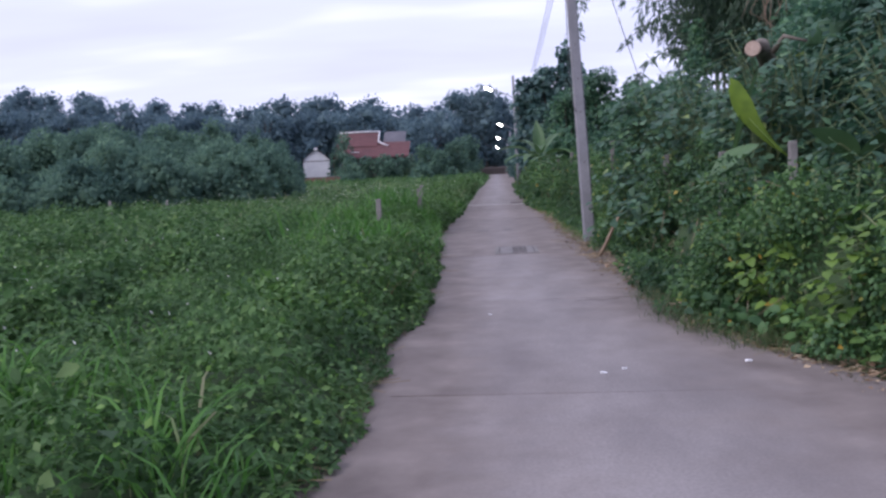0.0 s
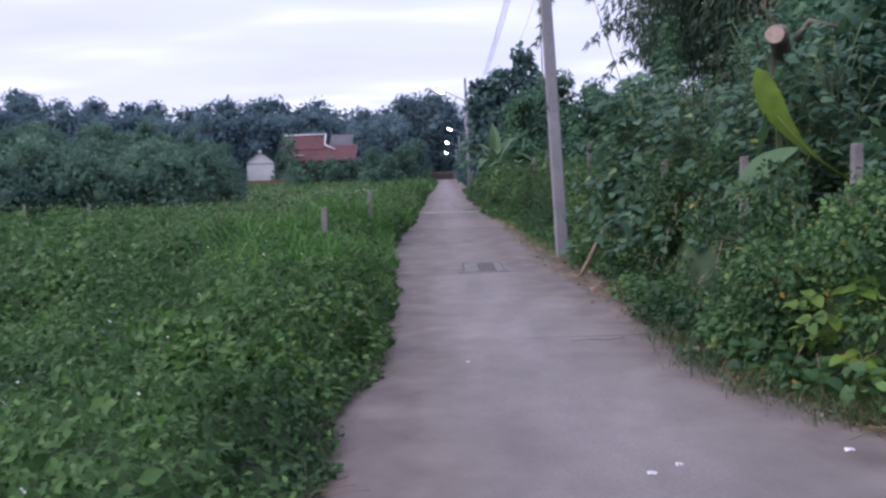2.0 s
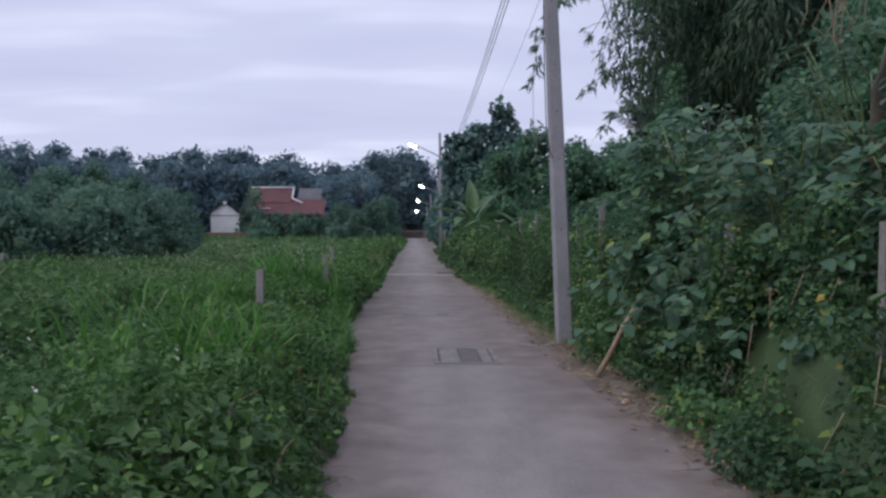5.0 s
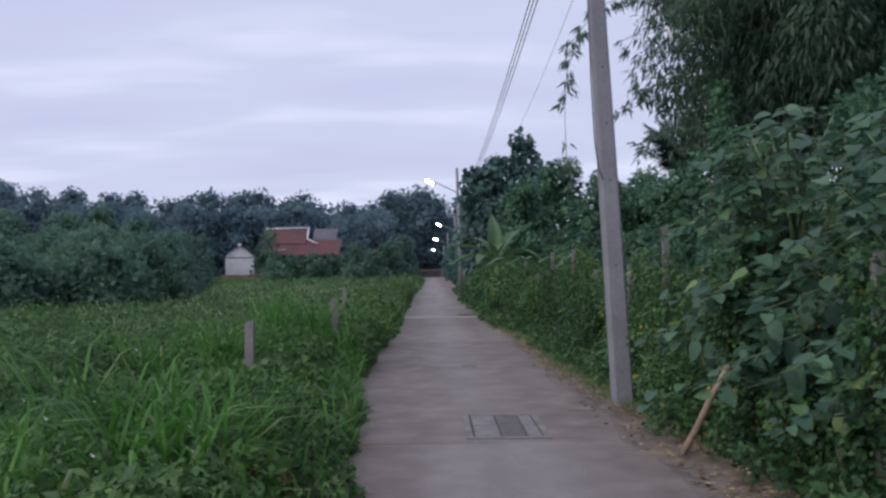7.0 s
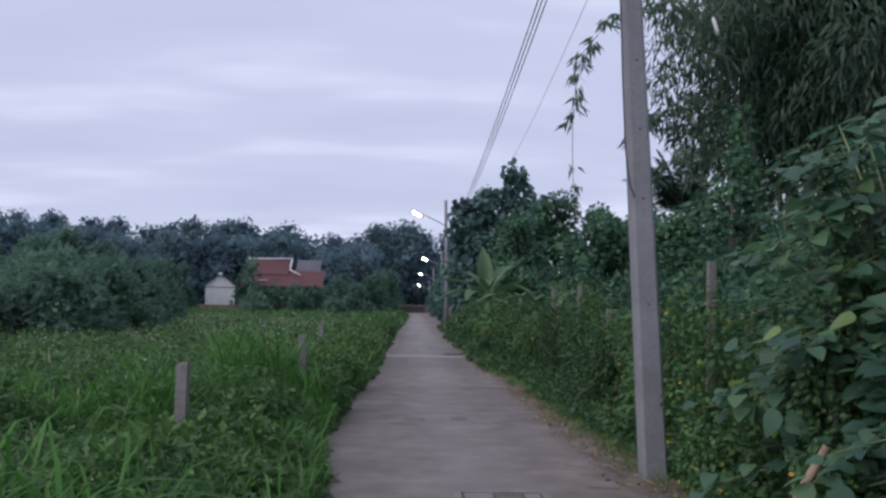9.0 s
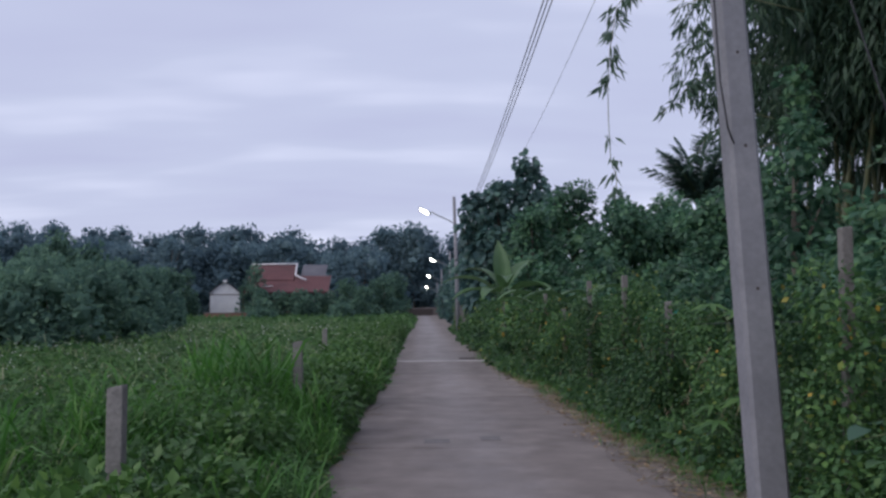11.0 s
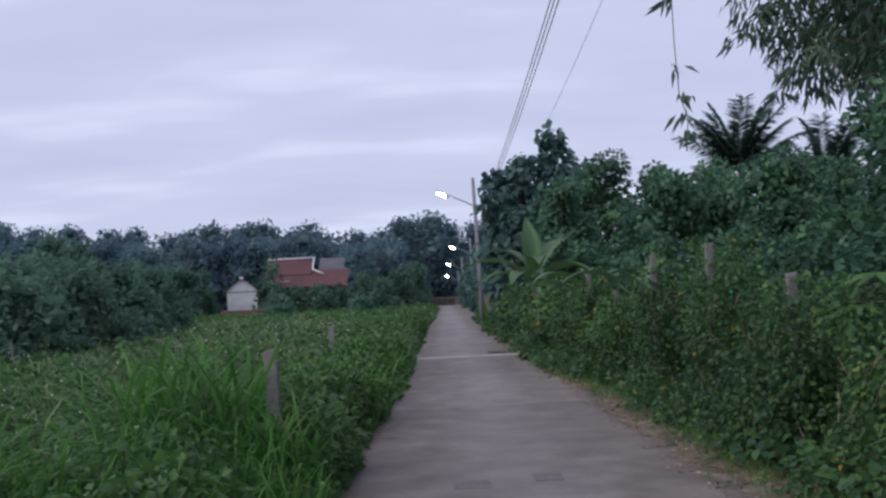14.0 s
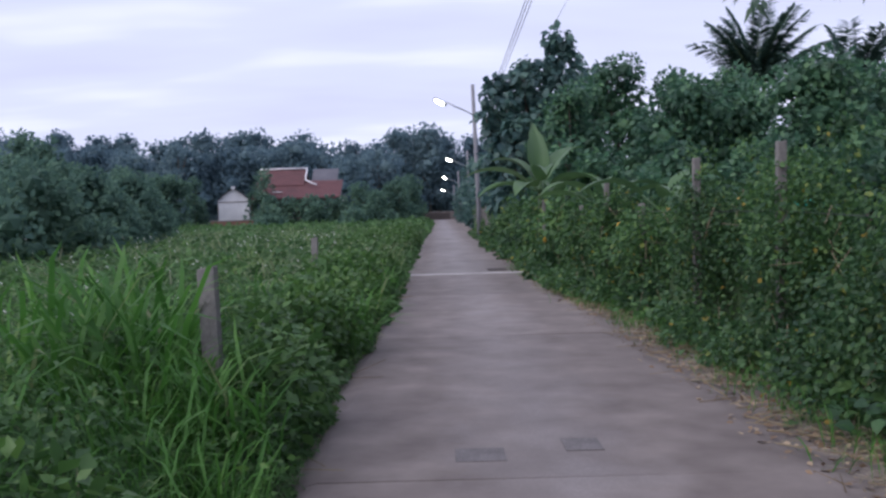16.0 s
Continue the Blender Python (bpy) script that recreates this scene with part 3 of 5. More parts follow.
for z in (1.5, 2.4, 3.0, 3.6, 4.4, 5.2, 6.0):
    bm = bmesh.new()
    w = 0.105 - 0.0052 * z
    tube(bm, [(lean_x * z + .005, -w - .0015, z), (lean_x * z + .005, -w + .02, z)], 0.011, 8)
    part("bolt_hole", bm, M_DARKSTEEL, pole)
bm = bmesh.new()
box(bm, (lean_x * 7.7 - .1, -.16, 7.64), (.5, -.075, 7.74), .008)
part("crossarm", bm, M_STEEL, pole)
for x in (.1, .18, .26):
    bm = bmesh.new()
    tube(bm, [(x, -.115, 7.74), (x, -.115, 7.79), (x, -.115, 7.8), (x, -.115, 7.87)], [.02, .02, .045, .03], 8)
    part("insulator", bm, M_PORCELAIN, pole, "white porcelain insulator")
wires = ((2.48, 3.0), (2.56, 3.1), (2.64, 3.22))
for xa, xb in wires:
    bm = bmesh.new()
    tube(bm, curve((xa - .12, 15.95, 7.85), (xb, 62, 7.9), 0.35, 25), 0.013, 5)
    tagged(part("power_cable", bm, M_CABLE), "dark power cable strung above the lane", "cable", "cables over the lane")
bm = bmesh.new()
tube(bm, curve((2.75, 16.1, 6.9), (3.9, 44.5, 7.3), 0.25, 21), 0.006, 4)
tagged(part("thin_wire", bm, M_CABLE), "thin dark wire strung to the trees", "cable")
guy = thing("guy_wire", pose(0, 0, 0), "thin dark steel guy wire from pole to ground with insulator", "guy wire")
bm = bmesh.new()
tube(bm, curve((1.85, 16.15, 7.0), (4.25, 16.8, -.05), 0, 5), 0.007, 5)
part("strand", bm, M_CABLE, guy)
bm = bmesh.new()
tube(bm, [(2.838, 16.417, 4.10), (2.852, 16.421, 4.06), (2.88, 16.428, 3.98), (2.89, 16.432, 3.94)], [.010, .018, .018, .010], 8)
part("guy_insulator", bm, M_PORCELAIN, guy, "white insulator")
bm = bmesh.new()
tube(bm, [(1.86, 15.93, 4.9), (1.86, 15.9, 4.2), (1.88, 15.9, 3.4), (1.91, 15.9, 2.75), (1.95, 15.9, 2.45), (2.0, 15.94, 2.36)], .007, 5)
tagged(part("drop_wire", bm, M_CABLE), "loose black drop wire hanging beside the pole", "cable")


def street_lamp(x, y, z, reach, glow=True):
    root = thing("street_lamp", pose(x, y, -0.05), "lit white street lamp on a leaning concrete pole", "street lamp", "street lamps along the lane")
    bm = bmesh.new()
    tube(bm, [(0.12, 0, -0.2), (0.05, 0, z * .5), (-.05, 0, z + .75)], [.12, .10, .08], 8)
    part("pole", bm, M_POLE, root)
    bm = bmesh.new()
    tube(bm, [(-.05, -.1, z - .62), (-.4, -.12, z - .42), (-reach * .6, -.14, z - .2), (-reach + .3, -.15, z - .02)], .03, 7)
    part("arm", bm, M_STEEL, root)
    bm = bmesh.new()
    box(bm, (-.34, -.11, -.03), (.30, .11, .05), .025)
    bmesh.ops.rotate(bm, verts=bm.verts, cent=(0, 0, 0), matrix=Euler((radians(-20), radians(27), 0)).to_matrix())
    bmesh.ops.translate(bm, verts=bm.verts, vec=(-reach, -.15, z))
    head = part("head", bm, M_STEEL, root)
    bm = bmesh.new()
    box(bm, (-.28, -.085, -.06), (.16, .085, -.032), .012)
    bmesh.ops.rotate(bm, verts=bm.verts, cent=(0, 0, 0), matrix=Euler((radians(-20), radians(27), 0)).to_matrix())
    bmesh.ops.translate(bm, verts=bm.verts, vec=(-reach, -.15, z))
    part("lens", bm, M_GLOW, head, "glowing LED panel")


street_lamp(1.62, 54.0, 6.22, 1.5)
street_lamp(2.32, 86.0, 5.5, 1.5)
street_lamp(2.08, 112.0, 5.05, 1.5)
street_lamp(1.92, 137.0, 4.3, 1.5)

# ---- fence posts ----


def fence_post(x, y, top, w, label, group, lean=0.0, crumble=0.0):
    root = thing("fence_post", pose(x, y, -0.1), label, "fence post", group)
    bm = bmesh.new()
    h = top + 0.1
    box(bm, (-w / 2, -w / 2, -.2), (w / 2, w / 2, h), .008)
    for v in bm.verts:
        v.co.x += lean * v.co.z + 0.004 * math.sin(v.co.z * 9 + x)
        if v.co.z > h - .05:
            v.co.z += crumble * (v.co.x * .4 + rng.uniform(-.02, .02))
    part("shaft", bm, M_POST, root)
    return root


R_LABEL = "square grey concrete fence post rising out of the hedge"
for x, y, top, w in ((3.5, 6.3, 1.45, .068), (3.27, 8.22, 1.56, .068), (3.1, 10.12, 1.50, .068), (2.85, 12.0, 1.5, .068), (2.72, 13.9, 1.6, .068), (2.59, 15.8, 1.81, .068), (2.74, 17.9, 1.47, .068), (2.64, 19.7, 1.39, .068), (2.59, 21.58, 1.73, .068), (2.5, 23.45, 1.72, .068), (2.48, 25.6, 1.3, .068), (2.45, 27.75, 1.64, .068), (2.42, 29.8, 1.3, .068), (2.1, 32.6, 1.45, .068)):
    fence_post(x, y, top, w, R_LABEL, "posts of the hedge fence", rng.uniform(-.012, .012), .3)
L_LABEL = "weathered concrete fence post standing in the weeds"
for x, y, top, w in ((-1.57, 15.25, .94, .085), (-1.23, 19.6, 1.01, .092), (-2.05, 28.8, .9, .1), (-1.75, 12.7, .32, .07), (-11.2, 25.5, .85, .07), (-9.6, 25.9, .8, .07)):
    fence_post(x, y, top, w, L_LABEL, "posts in the field", rng.uniform(-.03, .02), .5)
for za in (1.2,):
    bm = bmesh.new()
    pts = [(3.27, 8.17, za), (3.1, 10.07, za - .02), (2.59, 15.75, za + .05), (2.64, 19.65, za - .05), (2.59, 21.53, za), (2.5, 23.4, za), (2.45, 27.7, za), (2.38, 31.85, za)]
    tube(bm, pts, .0025, 4)
    tagged(part("fence_wire", bm, M_CABLE), "sagging grey wire strung between the fence posts", "wire", "wires of the hedge fence")

# wooden props against the hedge
for a, b, r in (((2.06, 13.5, -.05), (2.43, 13.42, .68), .028), ((2.58, 13.2, -.05), (3.12, 13.2, .84), .022)):
    bm = bmesh.new()
    a_, b_ = Vector(a), Vector(b)
    tube(bm, [a_, a_.lerp(b_, .33) + Vector((.008, 0, 0)), a_.lerp(b_, .7) - Vector((.006, 0, 0)), b_], [r, r * .95, r * .9, r * .8], 8)
    tagged(part("wooden_prop", bm, M_TIMBER), "bare wooden stick propped against the hedge", "stick", "sticks at the hedge")

# pale scraps on the concrete
for x, y, s in ((1.25, 5.94, .028), (1.41, 6.05, .02), (2.3, 6.2, .03), (0.45, 8.4, .02)):
    bm = bmesh.new()
    ring = [bm.verts.new((x + s * math.cos(a) * rng.uniform(.6, 1.1), y + s * .7 * math.sin(a), .006 + .006 * math.sin(3 * a))) for a in np.linspace(0, 2 * math.pi, 8)[:-1]]
    bm.faces.new(ring)
    ext = bmesh.ops.extrude_face_region(bm, geom=bm.faces[:])
    bmesh.ops.translate(bm, verts=[v for v in ext["geom"] if isinstance(v, bmesh.types.BMVert)], vec=(0, 0, .004))
    bmesh.ops.recalc_face_normals(bm, faces=bm.faces)
    tagged(part("scrap", bm, M_WHITE), "small crumpled white scrap lying on the concrete", "litter", "scraps on the lane")
# broken lumps at the edge of the lane
for x, y, s in ((2.34, 8.5, .11), (2.24, 8.62, .07), (2.3, 11.9, .06), (2.05, 12.2, .05), (2.4, 12.95, .05)):
    bm = bmesh.new()
    bmesh.ops.create_icosphere(bm, subdivisions=2, radius=s)
    for v in bm.verts:
        v.co *= 0.8 + 0.45 * noise.noise(v.co * 14 + Vector((x, y, 0)))
        v.co.z *= 0.6
    bmesh.ops.translate(bm, verts=bm.verts, vec=(x, y, s * .35 - .02))
    tagged(part("stone", bm, M_STONE), "pale brown lump of broken concrete on the verge", "stone", "stones on the verge")

# ---- shed, house and the end of the lane ----
shed = thing("shed", pose(-23.5, 113, -0.05, 0, 0, 12.5), "small white shed with a rounded gable above a brown base", "shed")
bm = bmesh.new()
box(bm, (-1.85, 0, -.1), (1.85, 4.5, .75))
part("base", bm, M_BRICK, shed, "dark brown masonry base")
bm = bmesh.new()
outline = [(-1.72, .75), (1.72, .75), (1.72, 3.2), (1.2, 3.68), (.6, 4.15), (0, 4.5), (-.6, 4.15), (-1.2, 3.68), (-1.72, 3.2)]
fr, bk = [bm.verts.new((x, 0, z)) for x, z in outline], [bm.verts.new((x, 4.4, z)) for x, z in outline]
bm.faces.new(fr)
bm.faces.new(bk[::-1])
for i in range(len(outline)):
    bm.faces.new((fr[i], bk[i], bk[(i + 1) % 9], fr[(i + 1) % 9]))
bmesh.ops.recalc_face_normals(bm, faces=bm.faces)
part("wall", bm, M_WHITE, shed)
bm = bmesh.new()
box(bm, (-1.75, -.05, 3.0), (1.75, -.003, 3.09), .01)
part("batten", bm, M_WALLDARK, shed, "dark horizontal batten")
bm = bmesh.new()
for (x0, z0), (x1, z1) in zip(outline[2:], outline[3:]):
    vs = [bm.verts.new(p) for p in ((x0 * 1.03, -.25, z0 + .03), (x1 * 1.03, -.25, z1 + .03), (x1 * 1.03, 4.6, z1 + .03), (x0 * 1.03, 4.6, z0 + .03))]
    wv = [bm.verts.new(v.co + Vector((0, 0, .09))) for v in vs]
    bm.faces.new(vs), bm.faces.new(wv[::-1])
    for i in range(4):
        bm.faces.new((vs[i], wv[i], wv[(i + 1) % 4], vs[(i + 1) % 4]))
bmesh.ops.recalc_face_normals(bm, faces=bm.faces)
part("roof", bm, M_GREYROOF, shed, "thin grey roof sheet")
bm = bmesh.new()
box(bm, (-.22, -.3, 4.5), (.22, .3, 4.78), .05)
part("finial", bm, M_WHITE, shed)

house = thing("house", pose(0, 0, -0.05), "house with a stepped dark red tiled roof and white verge trim", "house")


def slope(x0, x1, y0, z0, y1, z1, t=.12):
    bm = bmesh.new()
    vs = [bm.verts.new(p) for p in ((x0, y0, z0), (x1, y0, z0), (x1, y1, z1), (x0, y1, z1))]
    ws = [bm.verts.new(v.co + Vector((0, 0, t))) for v in vs]
    bm.faces.new(vs[::-1]), bm.faces.new(ws)
    for i in range(4):
        bm.faces.new((vs[i], vs[(i + 1) % 4], ws[(i + 1) % 4], ws[i]))
    return bm


def tile_rows(x0, x1, y0, z0, y1, z1, n, parent):
    for i in range(n):
        f = i / n
        bm = bmesh.new()
        y, z = y0 + (y1 - y0) * f, z0 + (z1 - z0) * f
        box(bm, (x0, y - .02, z + .1), (x1, y + .03, z + .15), .01)
        part("tile_course", bm, M_ROOF, parent)


bm = bmesh.new()
box(bm, (-19.0, 106, -.1), (-10.6, 113, 3.4))
part("wall", bm, M_WALLDARK, house)
up = part("roof", slope(-19.3, -14.3, 105.6, 4.4, 108, 6.15), M_ROOF, house)
tile_rows(-19.3, -14.3, 105.6, 4.4, 108, 6.15, 9, up)
part("roof", slope(-19.3, -14.3, 110.4, 4.4, 108, 6.15), M_ROOF, house)
low = part("roof", slope(-19.4, -10.3, 103.6, 3.05, 106.6, 4.85), M_ROOF, house)
tile_rows(-19.4, -10.3, 103.6, 3.05, 106.6, 4.85, 9, low)
part("roof", slope(-14.0, -11.2, 108.6, 4.7, 111, 6.3), M_GREYROOF, house, "grey sheet roof behind")
for pts, nm in ((((-19.3, 107.9, 6.33), (-14.25, 107.9, 6.38)), "ridge"), (((-14.25, 107.95, 6.4), (-14.2, 106.6, 5.5), (-14.05, 105.4, 5.0)), "verge_board"), (((-14.1, 105.3, 5.05), (-13.5, 104.9, 4.75), (-12.8, 104.6, 4.45)), "verge_board")):
    bm = bmesh.new()
    tube(bm, pts, .085, 6)
    part(nm, bm, M_WHITE, house, "white painted trim")
bm = bmesh.new()
box(bm, (-17.5, 104.4, 3.75), (-16.4, 104.6, 3.85), .01)
part("roof_vent", bm, M_WHITE, house, "pale strip on the roof")
for x in (-18.4, -16, -13.6, -11.6):
    bm = bmesh.new()
    box(bm, (x - .5, 105.93, 1.0), (x + .5, 106.05, 2.3), .02)
    w_ = part("window", bm, M_WHITE, house)
    bm = bmesh.new()
    box(bm, (x - .42, 105.915, 1.08), (x + .42, 105.925, 2.22))
    part("pane", bm, M_DARKSTEEL, w_)
bm = bmesh.new()
box(bm, (-10.5, 104.6, 2.2), (-10.2, 104.9, 3.2), .02)
part("corner_panel", bm, M_WHITE, house)

for x0, x1, y, h in ((-21.9, -16.5, 97, .9), (-9, -5.5, 101, 1.1)):
    wall_ = thing("garden_wall", pose(0, 0, 0), "low red-brown masonry garden wall half hidden by weeds", "wall")
    bm = bmesh.new()
    box(bm, (x0, y, -.2), (x1, y + .18, h), .02)
    part("masonry", bm, M_BRICK, wall_)
    bm = bmesh.new()
    box(bm, (x0 - .03, y - .04, h), (x1 + .03, y + .22, h + .08), .02)
    part("coping", bm, M_POST, wall_)
gate = thing("end_wall", pose(0, 0, 0), "brown wall with a dark gate that closes the end of the lane", "wall")
bm = bmesh.new()
box(bm, (-6, 158, -.2), (6, 158.3, 1.3), .03)
part("masonry", bm, M_ENDWALL, gate)
bm = bmesh.new()
box(bm, (-2.6, 157.9, -.1), (1.5, 157.99, 1.05), .02)
part("gate_leaf", bm, M_DARKSTEEL, gate, "dark metal gate")
bm = bmesh.new()
box(bm, (-3.9, 150, -.2), (-3.4, 150.5, 2.7), .03)
tagged(part("gate_pillar", bm, M_POST), "pale concrete gate pillar beside the lane", "pillar")
picket = thing("picket_fence", pose(0, 0, 0), "pale weathered picket fence along the lane", "fence")
for k in range(16):
    y = 46 + k * 1.05
    x = 2.02 - .012 * k
    bm = bmesh.new()
    box(bm, (x - .05, y - .12, -.15), (x + .02, y + .12, 1.35 + .08 * math.sin(k * 2.3)), .01)
    part("picket", bm, M_POST, picket)
bm = bmesh.new()
tube(bm, [(2.06, 45.8, .9), (1.88, 62, .9)], .03, 6)
part("rail", bm, M_TIMBER, picket)

# ---- the field of weeds ----


def field_top(x, y):
    """Height of the matted weeds over the field."""
    l = weed_edge(y)
    d = np.maximum(l - x, 0)
    rise = np.clip((d + 0.02) / 0.55, 0, 1) ** 0.7
    h = 0.20 + 0.46 * np.minimum(np.abs(fractal(x * 2.0, y * 2.0, 11)), .8) + 0.16 * np.abs(fractal(x * 4.6, y * 4.6, 12)) + .07 * fractal(x * .5, y * .5, 13)
    gap = np.exp(-((y - 5.6) / 1.0) ** 2 - ((x + 0.2) / 0.35) ** 2)
    return np.maximum(h, 0.16) * rise * (1 - 0.6 * gap)


def weed_layer(name, n, y0, y1, d0, d1, size, shape, up=0.04, lift=0.0, flat=0.8, skew=1.0, wedge=0.62):
    """Leaves over the field from y0 to y1, d0 to d1 beside the lane; a wedge that widens with y."""
    y = y0 + (y1 - y0) * rng.random(n)
    x = weed_edge(y) + .03 - d0 - ((np.minimum(d1, wedge * y + 1) if wedge else d1) - d0) * rng.random(n) ** skew
    t = field_top(x, y)
    z = t * rng.uniform(0.5, 1.08, n) + rng.normal(0, up, n) + lift - 0.03
    z = np.maximum(z, 0.02)
    eps = 0.15
    g = np.stack([-(field_top(x + eps, y) - field_top(x - eps, y)) / (2 * eps), -(field_top(x, y + eps) - field_top(x, y - eps)) / (2 * eps), np.ones(n)], -1)
    nn = unit(g) * flat + rng.normal(size=(n, 3)) * 0.38
    a = rng.normal(size=(n, 3)) * np.array((1, 1, .45)) + np.array((0, -0.15, -0.1))
    me = leaf_mesh(name, np.stack([x, y, z], -1), a, nn, size * rng.uniform(0.55, 1.3, n), shape)
    return me


fx = np.concatenate([-np.geomspace(70, 6.2, 40), np.arange(-6, 0.3, 0.12)])
fy = np.concatenate([np.arange(-11, 1.2, 0.4), np.arange(1.2, 34, 0.16), np.geomspace(34.4, 112, 60)])


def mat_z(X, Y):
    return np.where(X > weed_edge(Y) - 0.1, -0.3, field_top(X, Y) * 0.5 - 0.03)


# added opaque sheet below the leaves, its dark colour standing for shade
mat_ = mesh_part("weed_underlay", grid_mesh("weed_underlay", fx, fy, mat_z), M_CORE)
tagged(mat_, "closed dark sheet under the field weeds, coloured as shade", "undergrowth", kind="stuff")
for n, y0, y1, d0, d1, size, shape, skew in ((34000, 2.6, 13, 0, 3, .062, TRI, 1.1), (34000, 4.5, 14, 2.8, 9, .095, DIA, 1.2), (28000, 12.8, 24, 0, 3, .058, TRI, 1.2), (44000, 12.5, 30, 2.6, 20, .105, DIA, 1.3), (50000, 23.5, 60, 0, 36, .15, DIA, 1.5), (34000, 58, 112, 0, 60, .30, DIA, 1.6)):
    ob = mesh_part("field_weeds", weed_layer("field_weeds", n, y0, y1, d0, d1, size, shape, skew=skew), M_WEED)
    tagged(ob, "dense low green weeds covering the field", "weeds", kind="stuff")
for n, y0, y1, d0, d1, size in ((9000, -10.5, 5, 0, 8, .11), (17000, -10.5, 40, 5, 24, .21)):
    ob = mesh_part("field_weeds", weed_layer("field_weeds", n, y0, y1, d0, d1, size, DIA, wedge=0), M_WEED)
    tagged(ob, "dense low green weeds covering the field", "weeds", kind="stuff")
# taller shoots that break the surface
ob = mesh_part("tall_weeds", weed_layer("tall_weeds", 7000, 3, 30, 0, 9, .05, OVAL, 0.08, .08, .4, 1.5), M_LIME)
tagged(ob, "young lime-green shoots above the weeds", "weeds", kind="stuff")


def blades(name, centres, per, length, spread, mat, label, bend=0.5):
    n = len(centres) * per
    c = np.repeat(np.array(centres, float), per, axis=0)
    p = c[:, :3] + np.stack([rng.normal(0, spread, n), rng.normal(0, spread, n), np.zeros(n)], -1)
    p[:, 0] = np.where(c[:, 0] < .6, np.minimum(p[:, 0], weed_edge(p[:, 1]) + rng.uniform(-.08, .06, n)), p[:, 0])
    s = length * c[:, 3] * rng.uniform(.5, 1.15, n)
    a = np.stack([rng.normal(0, bend, n), rng.normal(0, bend, n), np.ones(n)], -1)
    nn = np.stack([-a[:, 0], -a[:, 1], 0.35 + rng.random(n) * .3], -1) * -1
    nn = np.stack([a[:, 0], a[:, 1], -0.2 * np.ones(n)], -1) * -1 + rng.normal(0, .15, (n, 3))
    tagged(mesh_part(name, leaf_mesh(name, p, a, nn, s, BLADE), mat), label, "grass", kind="stuff")


def tufts(n, x0, x1, y0, y1, size=(.7, 1.2), z=None):
    x, y = rng.uniform(x0, x1, n), rng.uniform(y0, y1, n)
    t = field_top(x, y) * .45 if z is None else np.full(n, z)
    return np.stack([x, y, t - .03, rng.uniform(*size, n)], -1)


near_tufts = np.concatenate([tufts(30, -2.4, -.5, 2.8, 4.4, (.6, 1.0)), tufts(30, -2.3, -1.0, 10.6, 13.0, (.9, 1.4)), tufts(18, -2.4, -1.3, 16.5, 17.6, (.6, 1.0)), tufts(22, -1.4, -.85, 17.2, 18.6, (.4, .7)), tufts(10, -1.7, -1.0, 18.4, 19.4, (.6, 1.0)), tufts(14, -2.6, -1.75, 17.0, 18.2, (.8, 1.2)), tufts(9, -2.1, -1.6, 19.2, 20.2, (1.1, 1.7)), tufts(14, -4.0, -2.2, 16, 18), tufts(40, -1.5, -.6, 8.5, 17, (.5, .8)), tufts(26, -1.9, -.7, 22, 30, (.7, 1.1)), tufts(70, -9, -1.2, 5, 32, (.5, .9))])
blades("grass", near_tufts, 30, .66, .14, M_GRASS, "long bright green grass blades in tufts", .42)
blades("edge_grass", np.concatenate([np.stack([weed_edge(yy) + rng.uniform(-.3, .07, 900), yy, np.zeros(900), rng.uniform(.3, 1, 900)], -1) for yy in (rng.uniform(2, 40, 900),)]), 13, .19, .07, M_SHORT, "short grass along the edge of the lane", .55)
blades("dry_stalks", tufts(30, -1.0, -.45, 8, 12, (.7, 1.1), .05), 7, .55, .06, M_DRY, "dry straw stalks at the edge of the lane", .25)
blades("far_grass", np.concatenate([tufts(1000, -16, -1, 26, 62, (.8, 1.4)), tufts(600, -8, -1.2, 19.5, 40, (.7, 1.2)), tufts(160, -7, -2.6, 12, 20, (.6, 1.0))]), 13, .52, .2, M_STRAW, "pale grass heads further out in the field", .35)
blades("tall_grass", np.concatenate([tufts(9, -2.4, -1.75, 19.6, 21.4, (1.0, 1.4)), tufts(6, -1.5, -1.15, 18.3, 19.2, (.7, 1.0))]), 16, .7, .1, M_GRASS, "tall grass stems standing above the weeds", .16)
# leafy mounds along the edge of the lane
mounds = [(float(weed_edge(y)) - rng.uniform(.22, .75), y, rng.uniform(.12, .5), rng.uniform(.16, .36), .85) for y in rng.uniform(20.2, 31, 46)]
mounds += [(float(weed_edge(y)) - rng.uniform(.28, 1.2), y, rng.uniform(.12, .4), rng.uniform(.2, .36), .8) for y in rng.uniform(6.8, 17.5, 44)]
mounds += [(float(edge_l(y)) - rng.uniform(.4, 2.2), y, rng.uniform(.1, .4), rng.uniform(.25, .5), .8) for y in rng.uniform(31, 60, 70)]
mounds += [(-1.28, 19.4, .2, .3, .9), (-1.05, 19.5, .28, .32, .9), (-1.0, 20.0, .3, .36, .9), (-1.5, 19.45, .15, .25, .9), (-1.62, 14.85, .2, .3, .9), (-1.4, 15.0, .25, .3, .9), (-1.85, 14.9, .2, .3, .9)]
mounds += [(-1.25, 45.5, .35, .5, .9), (-1.5, 46.2, .4, .55, .9), (-1.4, 44.8, .3, .4, .9), (-1.9, 38, .4, .5, .9)]
ob = mesh_part("leafy_mounds", crown_mesh("leafy_mounds", mounds, .085, DIA, .95, .3, .5, .15, .02), M_VINE2)
tagged(ob, "rounded mounds of leafy weeds at the edge of the lane", "weeds", kind="stuff")
